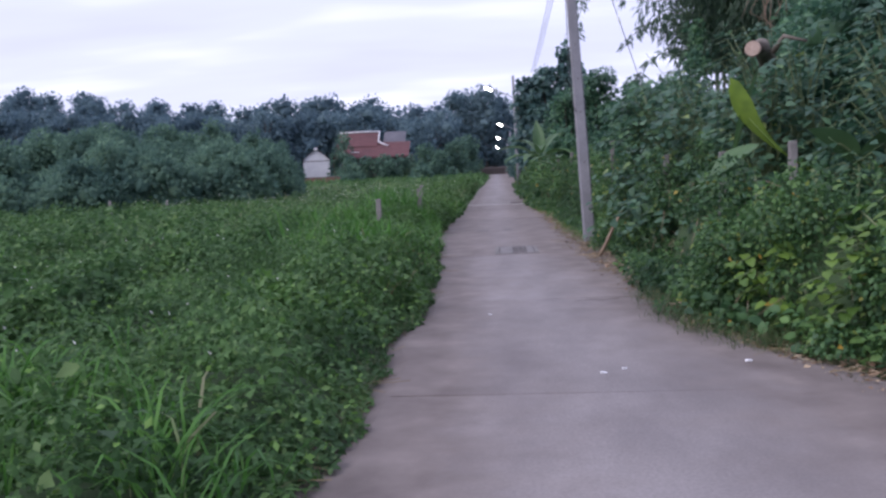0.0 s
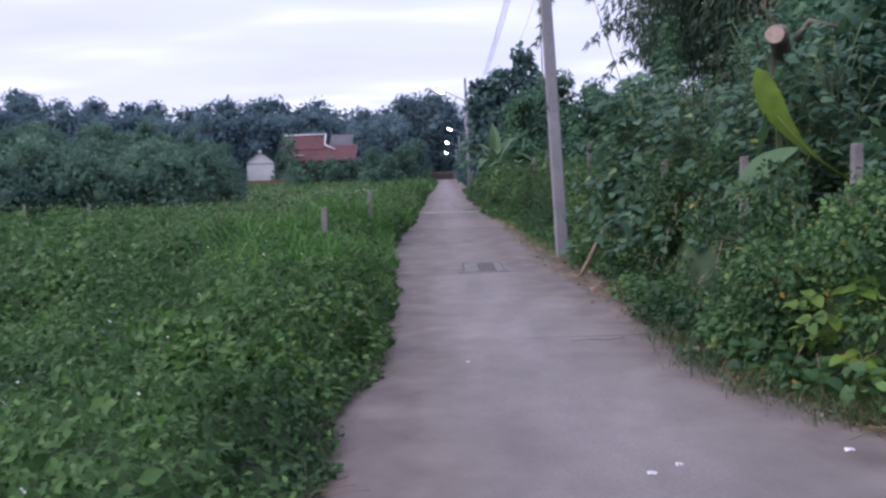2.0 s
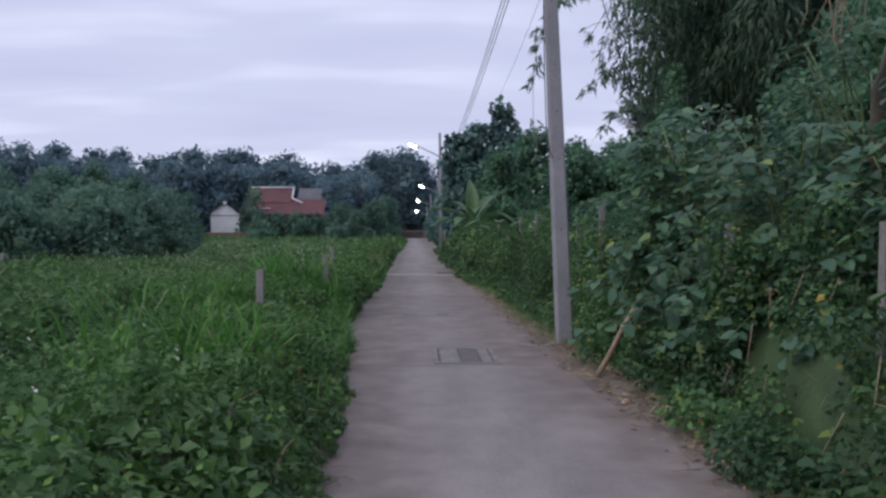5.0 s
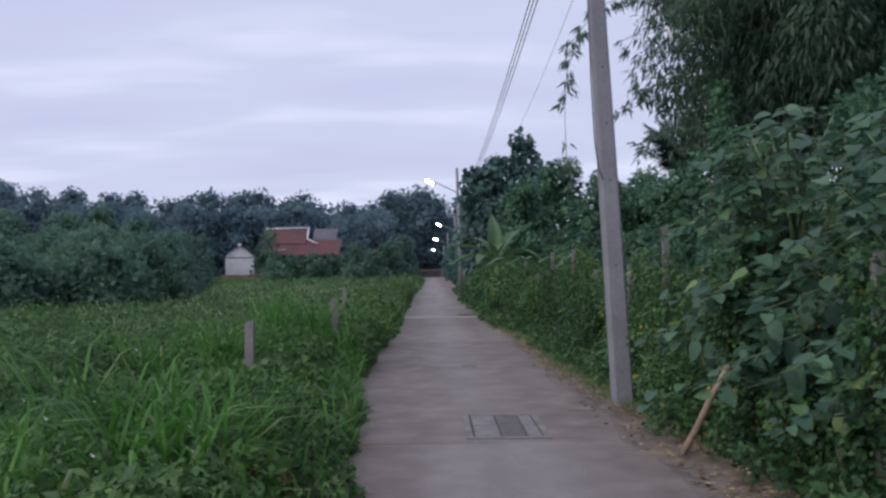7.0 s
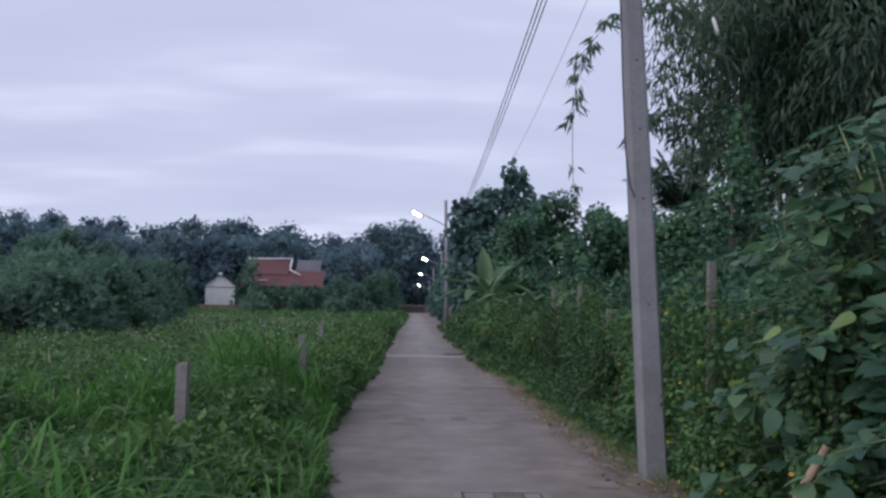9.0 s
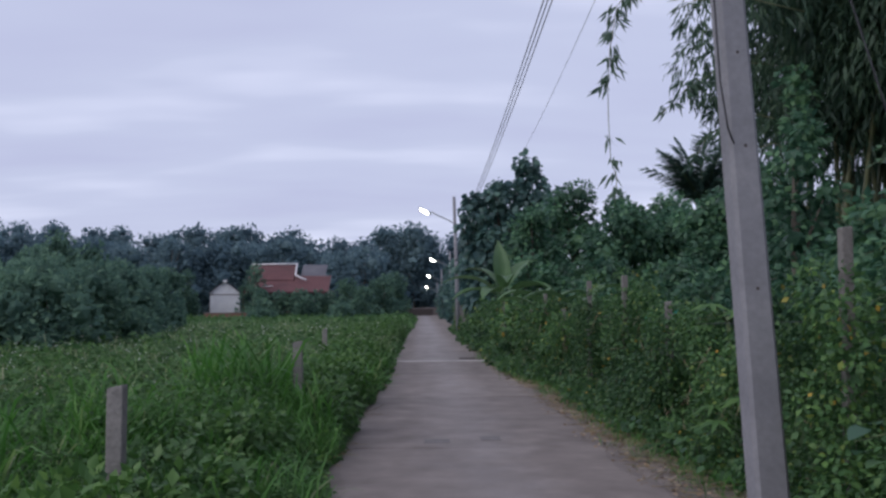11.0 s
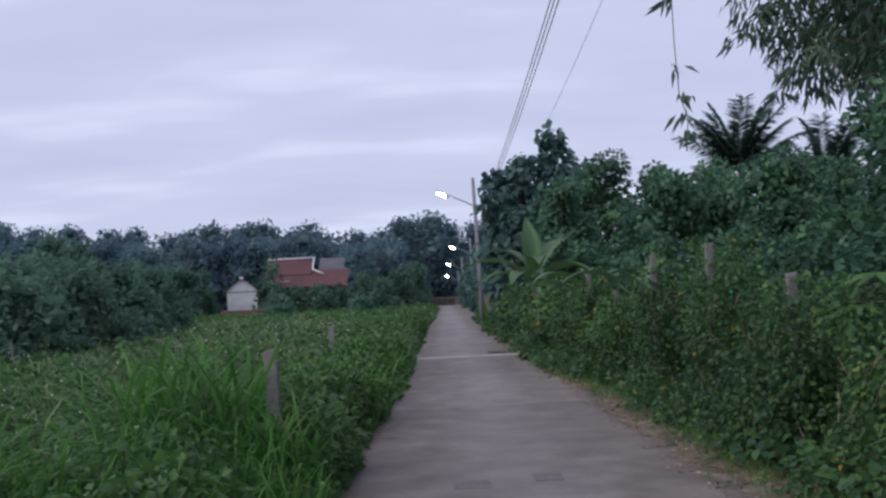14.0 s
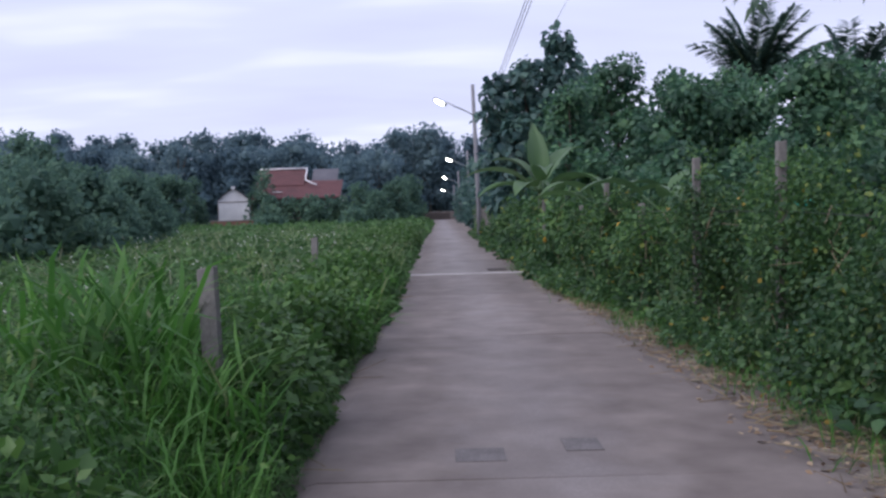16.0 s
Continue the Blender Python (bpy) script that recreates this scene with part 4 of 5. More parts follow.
# white field flowers
n = 860
y = np.concatenate([rng.uniform(19, 46, 800), rng.uniform(4.5, 13, 60)])
x = edge_l(y) - .6 - rng.random(n) * (2 + y * .28)
P = np.stack([x, y, field_top(x, y) + rng.uniform(.05, .22, n)], -1)
ob = mesh_part("white_flowers", leaf_mesh("white_flowers", np.tile(P, (3, 1)), np.repeat(np.eye(3) - .4, n, 0).reshape(-1, 3)[rng.permutation(3 * n)], np.tile((0, -.5, 1.0), (3 * n, 1)), np.tile(np.clip(.00085 * y, .015, .034), 3), BROAD), M_FLOWER)
tagged(ob, "tiny white wild flowers scattered over the weeds", "flowers", kind="stuff")

# ---- the hedge along the fence ----
HEDGE_Y = [4.5, 6.1, 6.6, 7.6, 9, 10.9, 12.3, 13.0, 13.7, 14.6, 16.1, 18.0, 19.8, 21.5, 23.5, 25.2, 27, 28.6, 33, 45, 60]
HEDGE_X = [3.5, 3.15, 2.8, 2.36, 2.38, 2.4, 2.42, 2.55, 2.52, 2.4, 2.44, 2.35, 2.22, 2.32, 2.3, 2.2, 2.05, 1.94, 1.8, 1.75, 1.75]
HEDGE_H = [1.15, 1.12, 1.1, 1.1, 1.15, 1.4, 1.5, 1.5, 1.5, 1.4, 1.32, 1.22, 1.16, 1.48, 1.5, 1.28, 1.35, 1.42, 1.45, 1.7, 1.9]
HIDDEN = ((3.5, 6.3, 1.0), (3.27, 8.22, 1.12), (3.1, 10.12, .9), (2.85, 12.0, 1.5), (2.72, 13.9, 1.5), (2.59, 15.8, 1.52), (2.74, 17.9, 1.1), (2.64, 19.7, 1.38), (2.59, 21.58, 1.52), (2.5, 23.45, 1.5), (2.48, 25.6, 1.3), (2.45, 27.75, 1.45), (2.42, 29.8, 1.3))


SPURS = ((2.72, 17.0, 1.25, .25, .9), (2.8, 17.2, 1.0, .28, .9), (2.64, 18.75, 1.12, .24, .9), (2.7, 18.4, .9, .28, .9), (2.75, 18.0, .75, .25, .9))


def hedge_x(y):
    return np.interp(y, HEDGE_Y, HEDGE_X)


def hedge_h(y):
    return np.interp(y, HEDGE_Y, HEDGE_H) - .04 + .16 * np.sin(y * 1.9) + .12 * np.sin(y * 4.3 + 1) + .06 * np.sin(y * 9.1)


def hedge_lumps(y0, y1, per_m, r0, r1):
    out = []
    for i in range(int((y1 - y0) * per_m)):
        y = rng.uniform(y0, y1)
        if rng.random() < .17:
            r = rng.uniform(.10, .22)
            out.append((float(hedge_x(y)) + rng.uniform(-.22, .15), y, rng.uniform(.02, .2), r, .75))
            continue
        if rng.random() < .1:
            r = rng.uniform(.10, .2)
            out.append((float(hedge_x(y)) + rng.uniform(.3, .9), y, float(hedge_h(y)) + rng.uniform(-.05, .2), r, 1.0))
            continue
        r = rng.uniform(r0, r1) * rng.uniform(.7, 1.2)
        h = float(hedge_h(y))
        z = rng.uniform(.12, max(.2, h - r * .7))
        back = rng.random() ** 1.5
        x = float(hedge_x(y)) + r * .8 + .26 * z / h + back * .75 + .16 * math.sin(y * 2.7 + 3 * z) + .1 * math.sin(y * 6.1 - 4 * z)
        if 9.9 < y < 10.9 and x < 3.0 and z > .15:
            continue
        out.append((x, y, z, r, .9))
    return out


def curtain(posts):
    """Lumps of vine that hide the lower part of each post."""
    out = []
    for x, y, top in posts:
        for z in np.arange(.2, top - .1, .17):
            out.append((x - .10 + rng.uniform(-.06, .06), y - .14 + rng.uniform(-.12, .12), float(z), rng.uniform(.17, .24), .9))
    return out


# added closed core that stops light through the hedge, coloured as inner shade
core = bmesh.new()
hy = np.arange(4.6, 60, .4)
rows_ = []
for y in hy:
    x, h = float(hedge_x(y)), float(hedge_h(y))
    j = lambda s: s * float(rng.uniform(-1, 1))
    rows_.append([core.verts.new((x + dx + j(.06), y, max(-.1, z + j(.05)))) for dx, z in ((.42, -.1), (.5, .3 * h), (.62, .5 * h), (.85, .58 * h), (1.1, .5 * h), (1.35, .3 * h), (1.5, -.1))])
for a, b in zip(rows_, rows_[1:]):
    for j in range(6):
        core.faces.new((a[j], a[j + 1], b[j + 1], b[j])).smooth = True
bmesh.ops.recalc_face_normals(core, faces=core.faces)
tagged(part("hedge_core", core, M_CORE), "closed dark core inside the hedge, coloured as shade", "undergrowth", kind="stuff")
for y0, y1, per, r0, r1, size, shape, cov in ((4.4, 15, 18, .18, .36, .056, DIA, .56), (15, 24.5, 17, .2, .38, .052, DIA, .5), (24.5, 30, 13, .2, .4, .07, DIA, .8), (30, 60, 8, .3, .55, .12, DIA, .9)):
    ob = mesh_part("hedge_vines", crown_mesh("hedge_vines", hedge_lumps(y0, y1, per, r0, r1) + curtain([p for p in HIDDEN if y0 <= p[1] < y1]) + [q for q in SPURS if y0 <= q[1] < y1], size, shape, cov, .5, .35, .15, .02), M_VINE)
    tagged(ob, "dense climbing vines smothering the roadside fence", "hedge", kind="stuff")
# bare stems and dead tendrils hanging in the hedge
n = 380
yy = rng.uniform(5, 34, n)
zz = rng.uniform(.15, 1.25, n) * hedge_h(yy) / 1.25
P = np.stack([hedge_x(yy) + rng.uniform(.0, .4, n) + .15 * zz, yy, zz], -1)
TWIG = (np.array([(-.009, 0, 0), (.009, 0, 0), (.006, 1, .02), (-.006, 1, .02), (0, 0, .02), (0, 1, .03)]), np.array([(0, 1, 4), (1, 2, 5), (1, 5, 4), (0, 4, 5), (0, 5, 3), (2, 3, 5)]))
ob = mesh_part("hedge_tendrils", leaf_mesh("hedge_tendrils", P, rng.normal(size=(n, 3)) * (.35, .6, .5) + (0, 0, -.7), np.tile((-1.0, -.3, 0.2), (n, 1)), rng.uniform(.1, .3, n), TWIG), M_TIMBER)
tagged(ob, "thin dead stems hanging in the hedge", "stems", kind="stuff")
# low weeds and grass at the foot of the hedge
yy = rng.uniform(5, 45, 900)
blades("verge_grass", np.stack([hedge_x(yy) + rng.uniform(-.02, .35, 900), yy, np.full(900, -.03), rng.uniform(.4, 1, 900)], -1), 11, .24, .08, M_SHORT, "short grass at the foot of the hedge", .55)
yy = rng.uniform(6.3, 9.5, 240)
blades("verge_grass", np.stack([hedge_x(yy) + rng.uniform(-.3, .25, 240), yy, np.full(240, -.03), rng.uniform(.5, 1, 240)], -1), 15, .26, .1, M_SHORT, "thick dark grass spilling onto the lane", .6)
n = 5200
yy = rng.uniform(5, 45, n)
P = np.stack([hedge_x(yy) + rng.normal(.12, .13, n), yy, rng.uniform(.0, .22, n)], -1)
ob = mesh_part("verge_weeds", leaf_mesh("verge_weeds", P, rng.normal(size=(n, 3)) * (1, 1, .4), np.tile((-.4, -.2, 1.0), (n, 1)) + rng.normal(0, .3, (n, 3)), rng.uniform(.05, .12, n), BROAD), M_VINE)
tagged(ob, "small broad-leaved weeds at the foot of the hedge", "weeds", kind="stuff")
# dry leaves and twigs
n = 6500
yy = 4 + 36 * rng.random(n) ** 1.3
r_ = edge_r(yy)
f = rng.beta(2.2, 1.6, n)
P = np.stack([r_ - .12 + f * (hedge_x(yy) - r_ + .25), yy, rng.uniform(-.02, .015, n)], -1)
nn = np.tile((0, 0, 1.0), (n, 1)) + rng.normal(0, .35, (n, 3))
ob = mesh_part("leaf_litter", leaf_mesh("leaf_litter", P, rng.normal(size=(n, 3)) * (1, 1, .15), nn, rng.uniform(.025, .07, n), OVAL), M_LITTER)
tagged(ob, "dry brown leaves strewn over the bare verge", "leaf litter", kind="stuff")
n = 1100
yy = rng.uniform(3, 32, n)
side = rng.random(n) < .75
P = np.stack([np.where(side, edge_r(yy) + rng.uniform(0, .5, n), edge_l(yy) - rng.uniform(.02, .3, n)), yy, rng.uniform(.0, .02, n)], -1)
ob = mesh_part("twigs", leaf_mesh("twigs", P, rng.normal(size=(n, 3)) * (1, 1, .08), np.tile((0, 0, 1.0), (n, 1)), rng.uniform(.08, .3, n), (np.array([(-.012, 0, 0), (.012, 0, 0), (.01, 1, .02), (-.01, 1, .02), (0, 0, .02), (0, 1, .035)]), np.array([(0, 1, 4), (1, 2, 5), (1, 5, 4), (0, 4, 5), (0, 5, 3), (2, 3, 5)]))), M_DRY)
tagged(ob, "dry twigs and straw along the lane", "twigs", kind="stuff")

n = 3600
spot = np.stack([rng.uniform(5.5, 30, 60), rng.uniform(-.05, .4, 60)], -1)[rng.integers(0, 60, n)]
yy = spot[:, 0] + rng.normal(0, .22, n)
xx = np.maximum(hedge_x(yy) - spot[:, 1] * .8 + rng.normal(0, .1, n), edge_r(yy) - .1)
STALK = (np.array([(-.018, 0, 0), (.018, 0, 0), (.012, 1, .02), (-.012, 1, .02)]), np.array([(0, 1, 2), (0, 2, 3)]))
ob = mesh_part("straw", leaf_mesh("straw", np.stack([xx, yy, rng.uniform(-.012, .02, n)], -1), rng.normal(size=(n, 3)) * (1, .7, .08), np.tile((0, 0, 1.0), (n, 1)) + rng.normal(0, .2, (n, 3)), rng.uniform(.06, .24, n), STALK), M_STALK)
tagged(ob, "pale cut straw lying in patches on the verge", "straw", kind="stuff")
yy = rng.uniform(5.5, 36, 420)
blades("verge_grass", np.stack([hedge_x(yy) - rng.random(420) ** 2 * .45, yy, np.full(420, -.03), rng.uniform(.25, .8, 420)], -1), 12, .16, .09, M_SHORT, "short grass creeping out onto the bare verge", .7)
yy = rng.uniform(15.5, 34, 260)
blades("verge_grass", np.stack([hedge_x(yy) + rng.uniform(-.32, .1, 260), yy, np.full(260, -.03), rng.uniform(.4, 1, 260)], -1), 12, .3, .1, M_GRASS, "green grass tufts at the foot of the hedge", .6)

# ---- shrubs, bamboo, bananas and palms ----


LEAF_MESH = {}


def single_leaf(mat):
    """One leaf of unit length, shared by all loose leaves of that material."""
    if mat.name not in LEAF_MESH:
        me = leaf_mesh("leaf", np.zeros((1, 3)), np.array([(0, 1.0, 0)]), np.array([(0, 0, 1.0)]), np.ones(1), FINE)
        me.materials.append(mat)
        LEAF_MESH[mat.name] = me
    return LEAF_MESH[mat.name]


def spray_shrub(name, x, y, h, sprays, leaf, label, mat, reach=1.0, z0=.6, toward=(-1, -.5), shape=FINE, dens=1.0, loose=0, mat1=None, hang=False):
    """A shrub of arching stems, each with big leaves set in two ranks; the outermost leaves are pieces of their own."""
    root = thing(name, pose(x, y, -.08), label, "shrub")
    P, A, N, S = [], [], [], []
    for k in range(sprays):
        az = math.atan2(toward[1], toward[0]) + rng.normal(0, 1.1)
        z1 = z0 + (h - z0) * (k + rng.random()) / sprays
        rr = reach * rng.uniform(.55, 1.1) * (1.15 - .45 * (z1 - z0) / max(h - z0, .1))
        d = Vector((math.cos(az), math.sin(az), 0))
        s0 = Vector((rng.uniform(-.15, .15), rng.uniform(-.15, .15), 0))
        p1 = s0 + d * rr * .25 + Vector((0, 0, z1 * .8))
        p2 = s0 + d * rr * .65 + Vector((0, 0, z1))
        p3 = s0 + d * rr + Vector((0, 0, z1 - .12 * rr))
        bm = bmesh.new()
        tube(bm, [s0, p1, p2, p3], [.014, .010, .007, .003], 5, False)
        part("stem", bm, M_STEM, root)
        m_ = max(6, int(rr * 13 * dens / max(leaf / .15, .6)))
        for i in range(m_):
            f = .18 + .82 * i / m_
            q = p1.lerp(p2, f * 2) if f < .5 else p2.lerp(p3, f * 2 - 1)
            sd = Vector((-d.y, d.x, 0)) * (1 if i % 2 else -1)
            P.append(q + Vector(rng.normal(0, .04, 3)))
            if hang:
                A.append(Vector((rng.normal(0, .35), rng.normal(0, .35), -1)) + sd * .35)
                N.append(Vector((-1, -.6, .35)) + Vector(rng.normal(0, .45, 3)))
            else:
                A.append(sd * .9 + d * .5 + Vector((0, 0, rng.uniform(-.5, .05))))
                N.append(Vector((0, 0, 1)) + d * .3 + Vector(rng.normal(0, .25, 3)))
            S.append(leaf * rng.uniform(.65, 1.2))
    P, A, N, S = np.array(P), np.array(A), np.array(N), np.array(S)
    order = np.argsort(P[:, 0] + .5 * P[:, 1])
    for i in order[:loose]:
        ob = new("leaf", single_leaf(mat1))
        ob.parent = root
        ax = Vector(A[i]).normalized()
        sx_ = ax.cross(Vector(N[i])).normalized()
        nz = sx_.cross(ax)
        ob.matrix_local = Matrix.Translation(P[i]) @ Matrix((sx_, ax, nz)).transposed().to_4x4() @ Matrix.Scale(float(S[i]), 4)
    rest = order[loose:]
    if len(rest):
        ob = mesh_part("foliage", leaf_mesh("foliage", P[rest], A[rest], N[rest], S[rest], shape), mat, root)
        tagged(ob, kind="stuff")
    return root


SH = "tall shrub with layered sprays of large green leaves"
spray_shrub("shrub", 3.2, 13.9, 2.75, 84, .125, SH, M_BROAD, 1.15, .5, loose=300, mat1=M_BROAD1)
spray_shrub("shrub", 3.55, 12.4, 2.5, 76, .12, SH, M_BROAD, 1.2, .7, loose=300, mat1=M_BROAD1)
spray_shrub("shrub", 3.9, 15.4, 3.0, 80, .12, SH, M_BROAD, 1.2, .8, shape=OVAL)
spray_shrub("shrub", 3.9, 10.9, 2.1, 48, .12, SH, M_BROAD, 1.0, .6)
spray_shrub("shrub", 4.6, 13.0, 3.4, 84, .12, SH, M_BROAD, 1.4, 1.0, shape=OVAL)
spray_shrub("shrub", 4.9, 17.5, 2.9, 66, .12, SH, M_BROAD, 1.3, .8, shape=OVAL)
spray_shrub("shrub", 3.05, 12.6, 1.35, 38, .15, "big-leaved creeper hanging over the fence", M_BROAD, .7, .6, loose=280, mat1=M_BROAD1, hang=True)
spray_shrub("shrub", 3.0, 14.2, 1.5, 38, .155, "big-leaved creeper hanging over the fence", M_BROAD, .7, .6, loose=280, mat1=M_BROAD1, hang=True)
spray_shrub("shrub", 3.15, 7.6, 1.1, 18, .095, "young shrub with lime-green leaves at the hedge", M_LIME, .6, .3, loose=200, mat1=M_LIME1)
spray_shrub("shrub", 3.6, 6.6, 1.2, 20, .095, "young shrub with lime-green leaves at the hedge", M_LIME, .7, .3, loose=200, mat1=M_LIME1)
spray_shrub("shrub", 2.75, 12.9, .75, 7, .095, "young shrub with lime-green leaves at the hedge", M_LIME, .35, .4, loose=200, mat1=M_LIME1)

spray_shrub("shrub", 4.35, 10.9, 2.9, 50, .14, SH, M_BROAD, .8, .9, shape=OVAL)
spray_shrub("shrub", 3.72, 10.62, 2.62, 44, .12, SH, M_BROAD, .5, 1.0)
spray_shrub("shrub", 4.5, 8.6, 2.9, 60, .14, SH, M_BROAD, 1.0, .8, shape=OVAL)
DK = "dark leafy thicket behind the fence"
for x, y, h, s in ((5.2, 9.0, 3.4, 1.7), (6.0, 22.2, 2.6, 1.5), (7.4, 24.6, 3.0, 1.7), (9.2, 25.5, 3.4, 1.8), (8.6, 21.6, 3.2, 1.7), (5.6, 12, 4.4, 2.0), (6.2, 16, 4.6, 2.1), (5.4, 20, 2.9, 1.7), (7.6, 12.5, 5.5, 2.3), (8.4, 18, 7.2, 2.4), (9.8, 22, 8.0, 2.6), (6.9, 19.6, 4.6, 1.6), (5.0, 6.3, 2.6, 1.4), (7.0, 8.5, 5.0, 2.0), (4.1, 21, 1.9, 1.1), (4.8, 24.8, 2.0, 1.1), (4.0, 28, 2.0, 1.1), (4.6, 33, 2.4, 1.4), (5.5, 29, 2.6, 1.5), (6.5, 27, 2.8, 1.6), (4.6, 36, 2.8, 1.4), (4.6, 18.9, 2.0, 1.2), (5.4, 22.9, 4.3, 1.0), (5.9, 23.8, 5.2, 1.0)):
    tree("thicket_tree", x, y, h, s, .135, DIA, M_TREE, DK, 18, .12, .07, .75, .4, .32, "thicket behind the fence", closed=True)


def bamboo():
    root = thing("bamboo_clump", pose(8.3, 26.0, -.1), "tall dark bamboo clump with drooping leaf sprays", "bamboo")
    tips = []
    for k in range(22):
        az = rng.uniform(-1.6, 1.6) if k > 9 else rng.uniform(3.6, 5.2)
        b = Vector((rng.uniform(-1.2, 1.2), rng.uniform(-1.2, 1.2), -.1))
        hgt, out_ = rng.uniform(7, 11), rng.uniform(1.2, 3.6)
        d = Vector((math.cos(az), math.sin(az), 0))
        pts = [b, b + d * out_ * .1 + Vector((0, 0, hgt * .4)), b + d * out_ * .35 + Vector((0, 0, hgt * .75)), b + d * out_ * .75 + Vector((0, 0, hgt * .95)), b + d * out_ * 1.15 + Vector((0, 0, hgt * .88))]
        bm = bmesh.new()
        tube(bm, pts, [.045, .042, .032, .018, .006], 6)
        part("culm", bm, M_CULM, root)
        tips += [pts[2].lerp(pts[3], .5), pts[3], pts[4], pts[1].lerp(pts[2], .6)]
    bl = [(p.x + rng.normal(0, .5), p.y + rng.normal(0, .5), p.z + rng.normal(0, .4), rng.uniform(.6, 1.1), .9) for p in tips]
    bl = [q for q in bl if q[2] > 3.6]
    keep_x = -3.35
    bl += lumps(58, 0.5, -.6, 4.2, 10.5, 3.3, 3.6, .7, 1.15, 1.0, .0) + lumps(14, 1.8, 0, 1.4, 4.2, 1.6, 2.4, .8, 1.1, 1.0, .0)
    bl += lumps(12, -2.7, -.4, 5.9, 9.5, 1.3, 2.2, .5, .8, 1.0, .0)
    bl = [q for q in bl if q[0] - q[3] > (keep_x if q[2] < 5.6 else -4.4)]
    mesh_part("foliage", crown_mesh("foliage", bl, .27, REED, 1.6, 1.3, .25, .25), M_BAMBOO, root)
    return root


LANCE_WIDE = (LANCE[0] * np.array((1.35, 1, 1)), LANCE[1])
bamboo()


def bamboo_sprig(pts, step, leaf, label, n_leaf=4, tail=None):
    """A thin hanging bamboo twig with leaf fans along it."""
    root = thing("bamboo_branch", pose(*pts[0]), label, "branch", "bamboo branches over the lane")
    p0 = Vector(pts[0])
    loc = [Vector(p) - p0 for p in pts]
    bm = bmesh.new()
    tube(bm, loc, [.012] + [.006] * (len(pts) - 1), 5)
    part("twig", bm, M_CULM, root)
    for a, b in zip(loc, loc[1:]):
        m_ = max(1, int((b - a).length / (step if b.z + p0.z > 4.3 else tail or step)))
        for i in range(m_):
            q = a.lerp(b, (i + rng.random()) / m_)
            if rng.random() < .15:
                continue
            P, A, N, S = [], [], [], []
            side_ = Vector((rng.uniform(-1, 1), rng.uniform(-.6, .6), -.2)).normalized()
            q2 = q + side_ * .06
            for _ in range(n_leaf + int(rng.integers(0, 4))):
                P.append(q2 + Vector(rng.normal(0, .03, 3)))
                A.append(side_ * .8 + Vector((rng.normal(0, .5), rng.normal(0, .5), rng.uniform(-1.1, -.1))))
                N.append(Vector(rng.normal(0, .5, 3)) + Vector((0, -.6, .7)))
                S.append(leaf * rng.uniform(.7, 1.2))
            fan = mesh_part("leaf_fan", leaf_mesh("leaf_fan", np.array(P), np.array(A), np.array(N), np.array(S), LANCE_WIDE), M_BAMBOO, root)
            tagged(fan, kind="stuff")


BR = "thin bamboo branch with narrow drooping leaves"
bamboo_sprig([(7.2, 25.4, 6.3), (4.4, 23.0, 6.7), (3.3, 22.5, 6.2), (2.75, 22.3, 5.5), (2.64, 22.3, 4.9), (2.6, 22.3, 4.35), (2.6, 22.3, 3.9), (2.62, 22.3, 3.35), (2.7, 22.3, 3.1), (2.66, 22.3, 2.75)], .085, .22, BR, 6, .27)
bamboo_sprig([(6.4, 25, 5.4), (5.4, 25, 5.5), (4.6, 25, 5.1), (4.1, 25, 4.6)], .1, .24, BR, 6)
bamboo_sprig([(6.4, 24.6, 4.3), (5.4, 24.5, 4.5), (4.7, 24.5, 4.1), (4.4, 24.5, 3.6)], .12, .24, BR, 6)
bamboo_sprig([(6.6, 24.2, 3.4), (5.6, 24.0, 3.9), (4.9, 24.0, 3.7)], .2, .24, BR, 4)
bamboo_sprig([(6.2, 23.4, 6.6), (5.0, 23.2, 6.5), (4.2, 23.2, 6.0), (3.9, 23.2, 5.5)], .12, .24, BR, 6)
bamboo_sprig([(6.0, 23.6, 2.7), (5.0, 23.4, 3.6), (4.5, 23.3, 4.2)], .25, .24, BR, 3)
bamboo_sprig([(5.6, 22.8, 5.6), (4.6, 22.6, 5.75), (3.9, 22.5, 5.65), (3.6, 22.5, 5.5)], .9, .2, BR, 2)


def banana_leaf(bm, base, az, rise, length, width, droop, seg=9, split=True):
    """An arched blade with a raised midrib and torn margins."""
    d = Vector((math.cos(az), math.sin(az), 0))
    sd = Vector((-d.y, d.x, 0))
    rows_ = []
    p = Vector(base)
    ang = rise
    for i in range(seg + 1):
        f = i / seg
        w = width * (math.sin(math.pi * min(1, .06 + .94 * f) ** .75)) * .5 + .005
        up_ = Vector((-d.x * math.sin(ang), -d.y * math.sin(ang), math.cos(ang)))
        tear = rng.uniform(.82, 1.05) if split else 1.0
        rows_.append([bm.verts.new(p + sd * w * tear + up_ * w * .28), bm.verts.new(p + sd * w * .5 + up_ * w * .2), bm.verts.new(p - up_ * .012), bm.verts.new(p - sd * w * .5 + up_ * w * .2), bm.verts.new(p - sd * w * (1.87 - tear) + up_ * w * .28)])
        p = p + (d * math.cos(ang) + Vector((0, 0, math.sin(ang)))) * length / seg
        ang -= droop / seg
    for a, b in zip(rows_, rows_[1:]):
        for j in range(4):
            bm.faces.new((a[j], a[j + 1], b[j + 1], b[j])).smooth = True


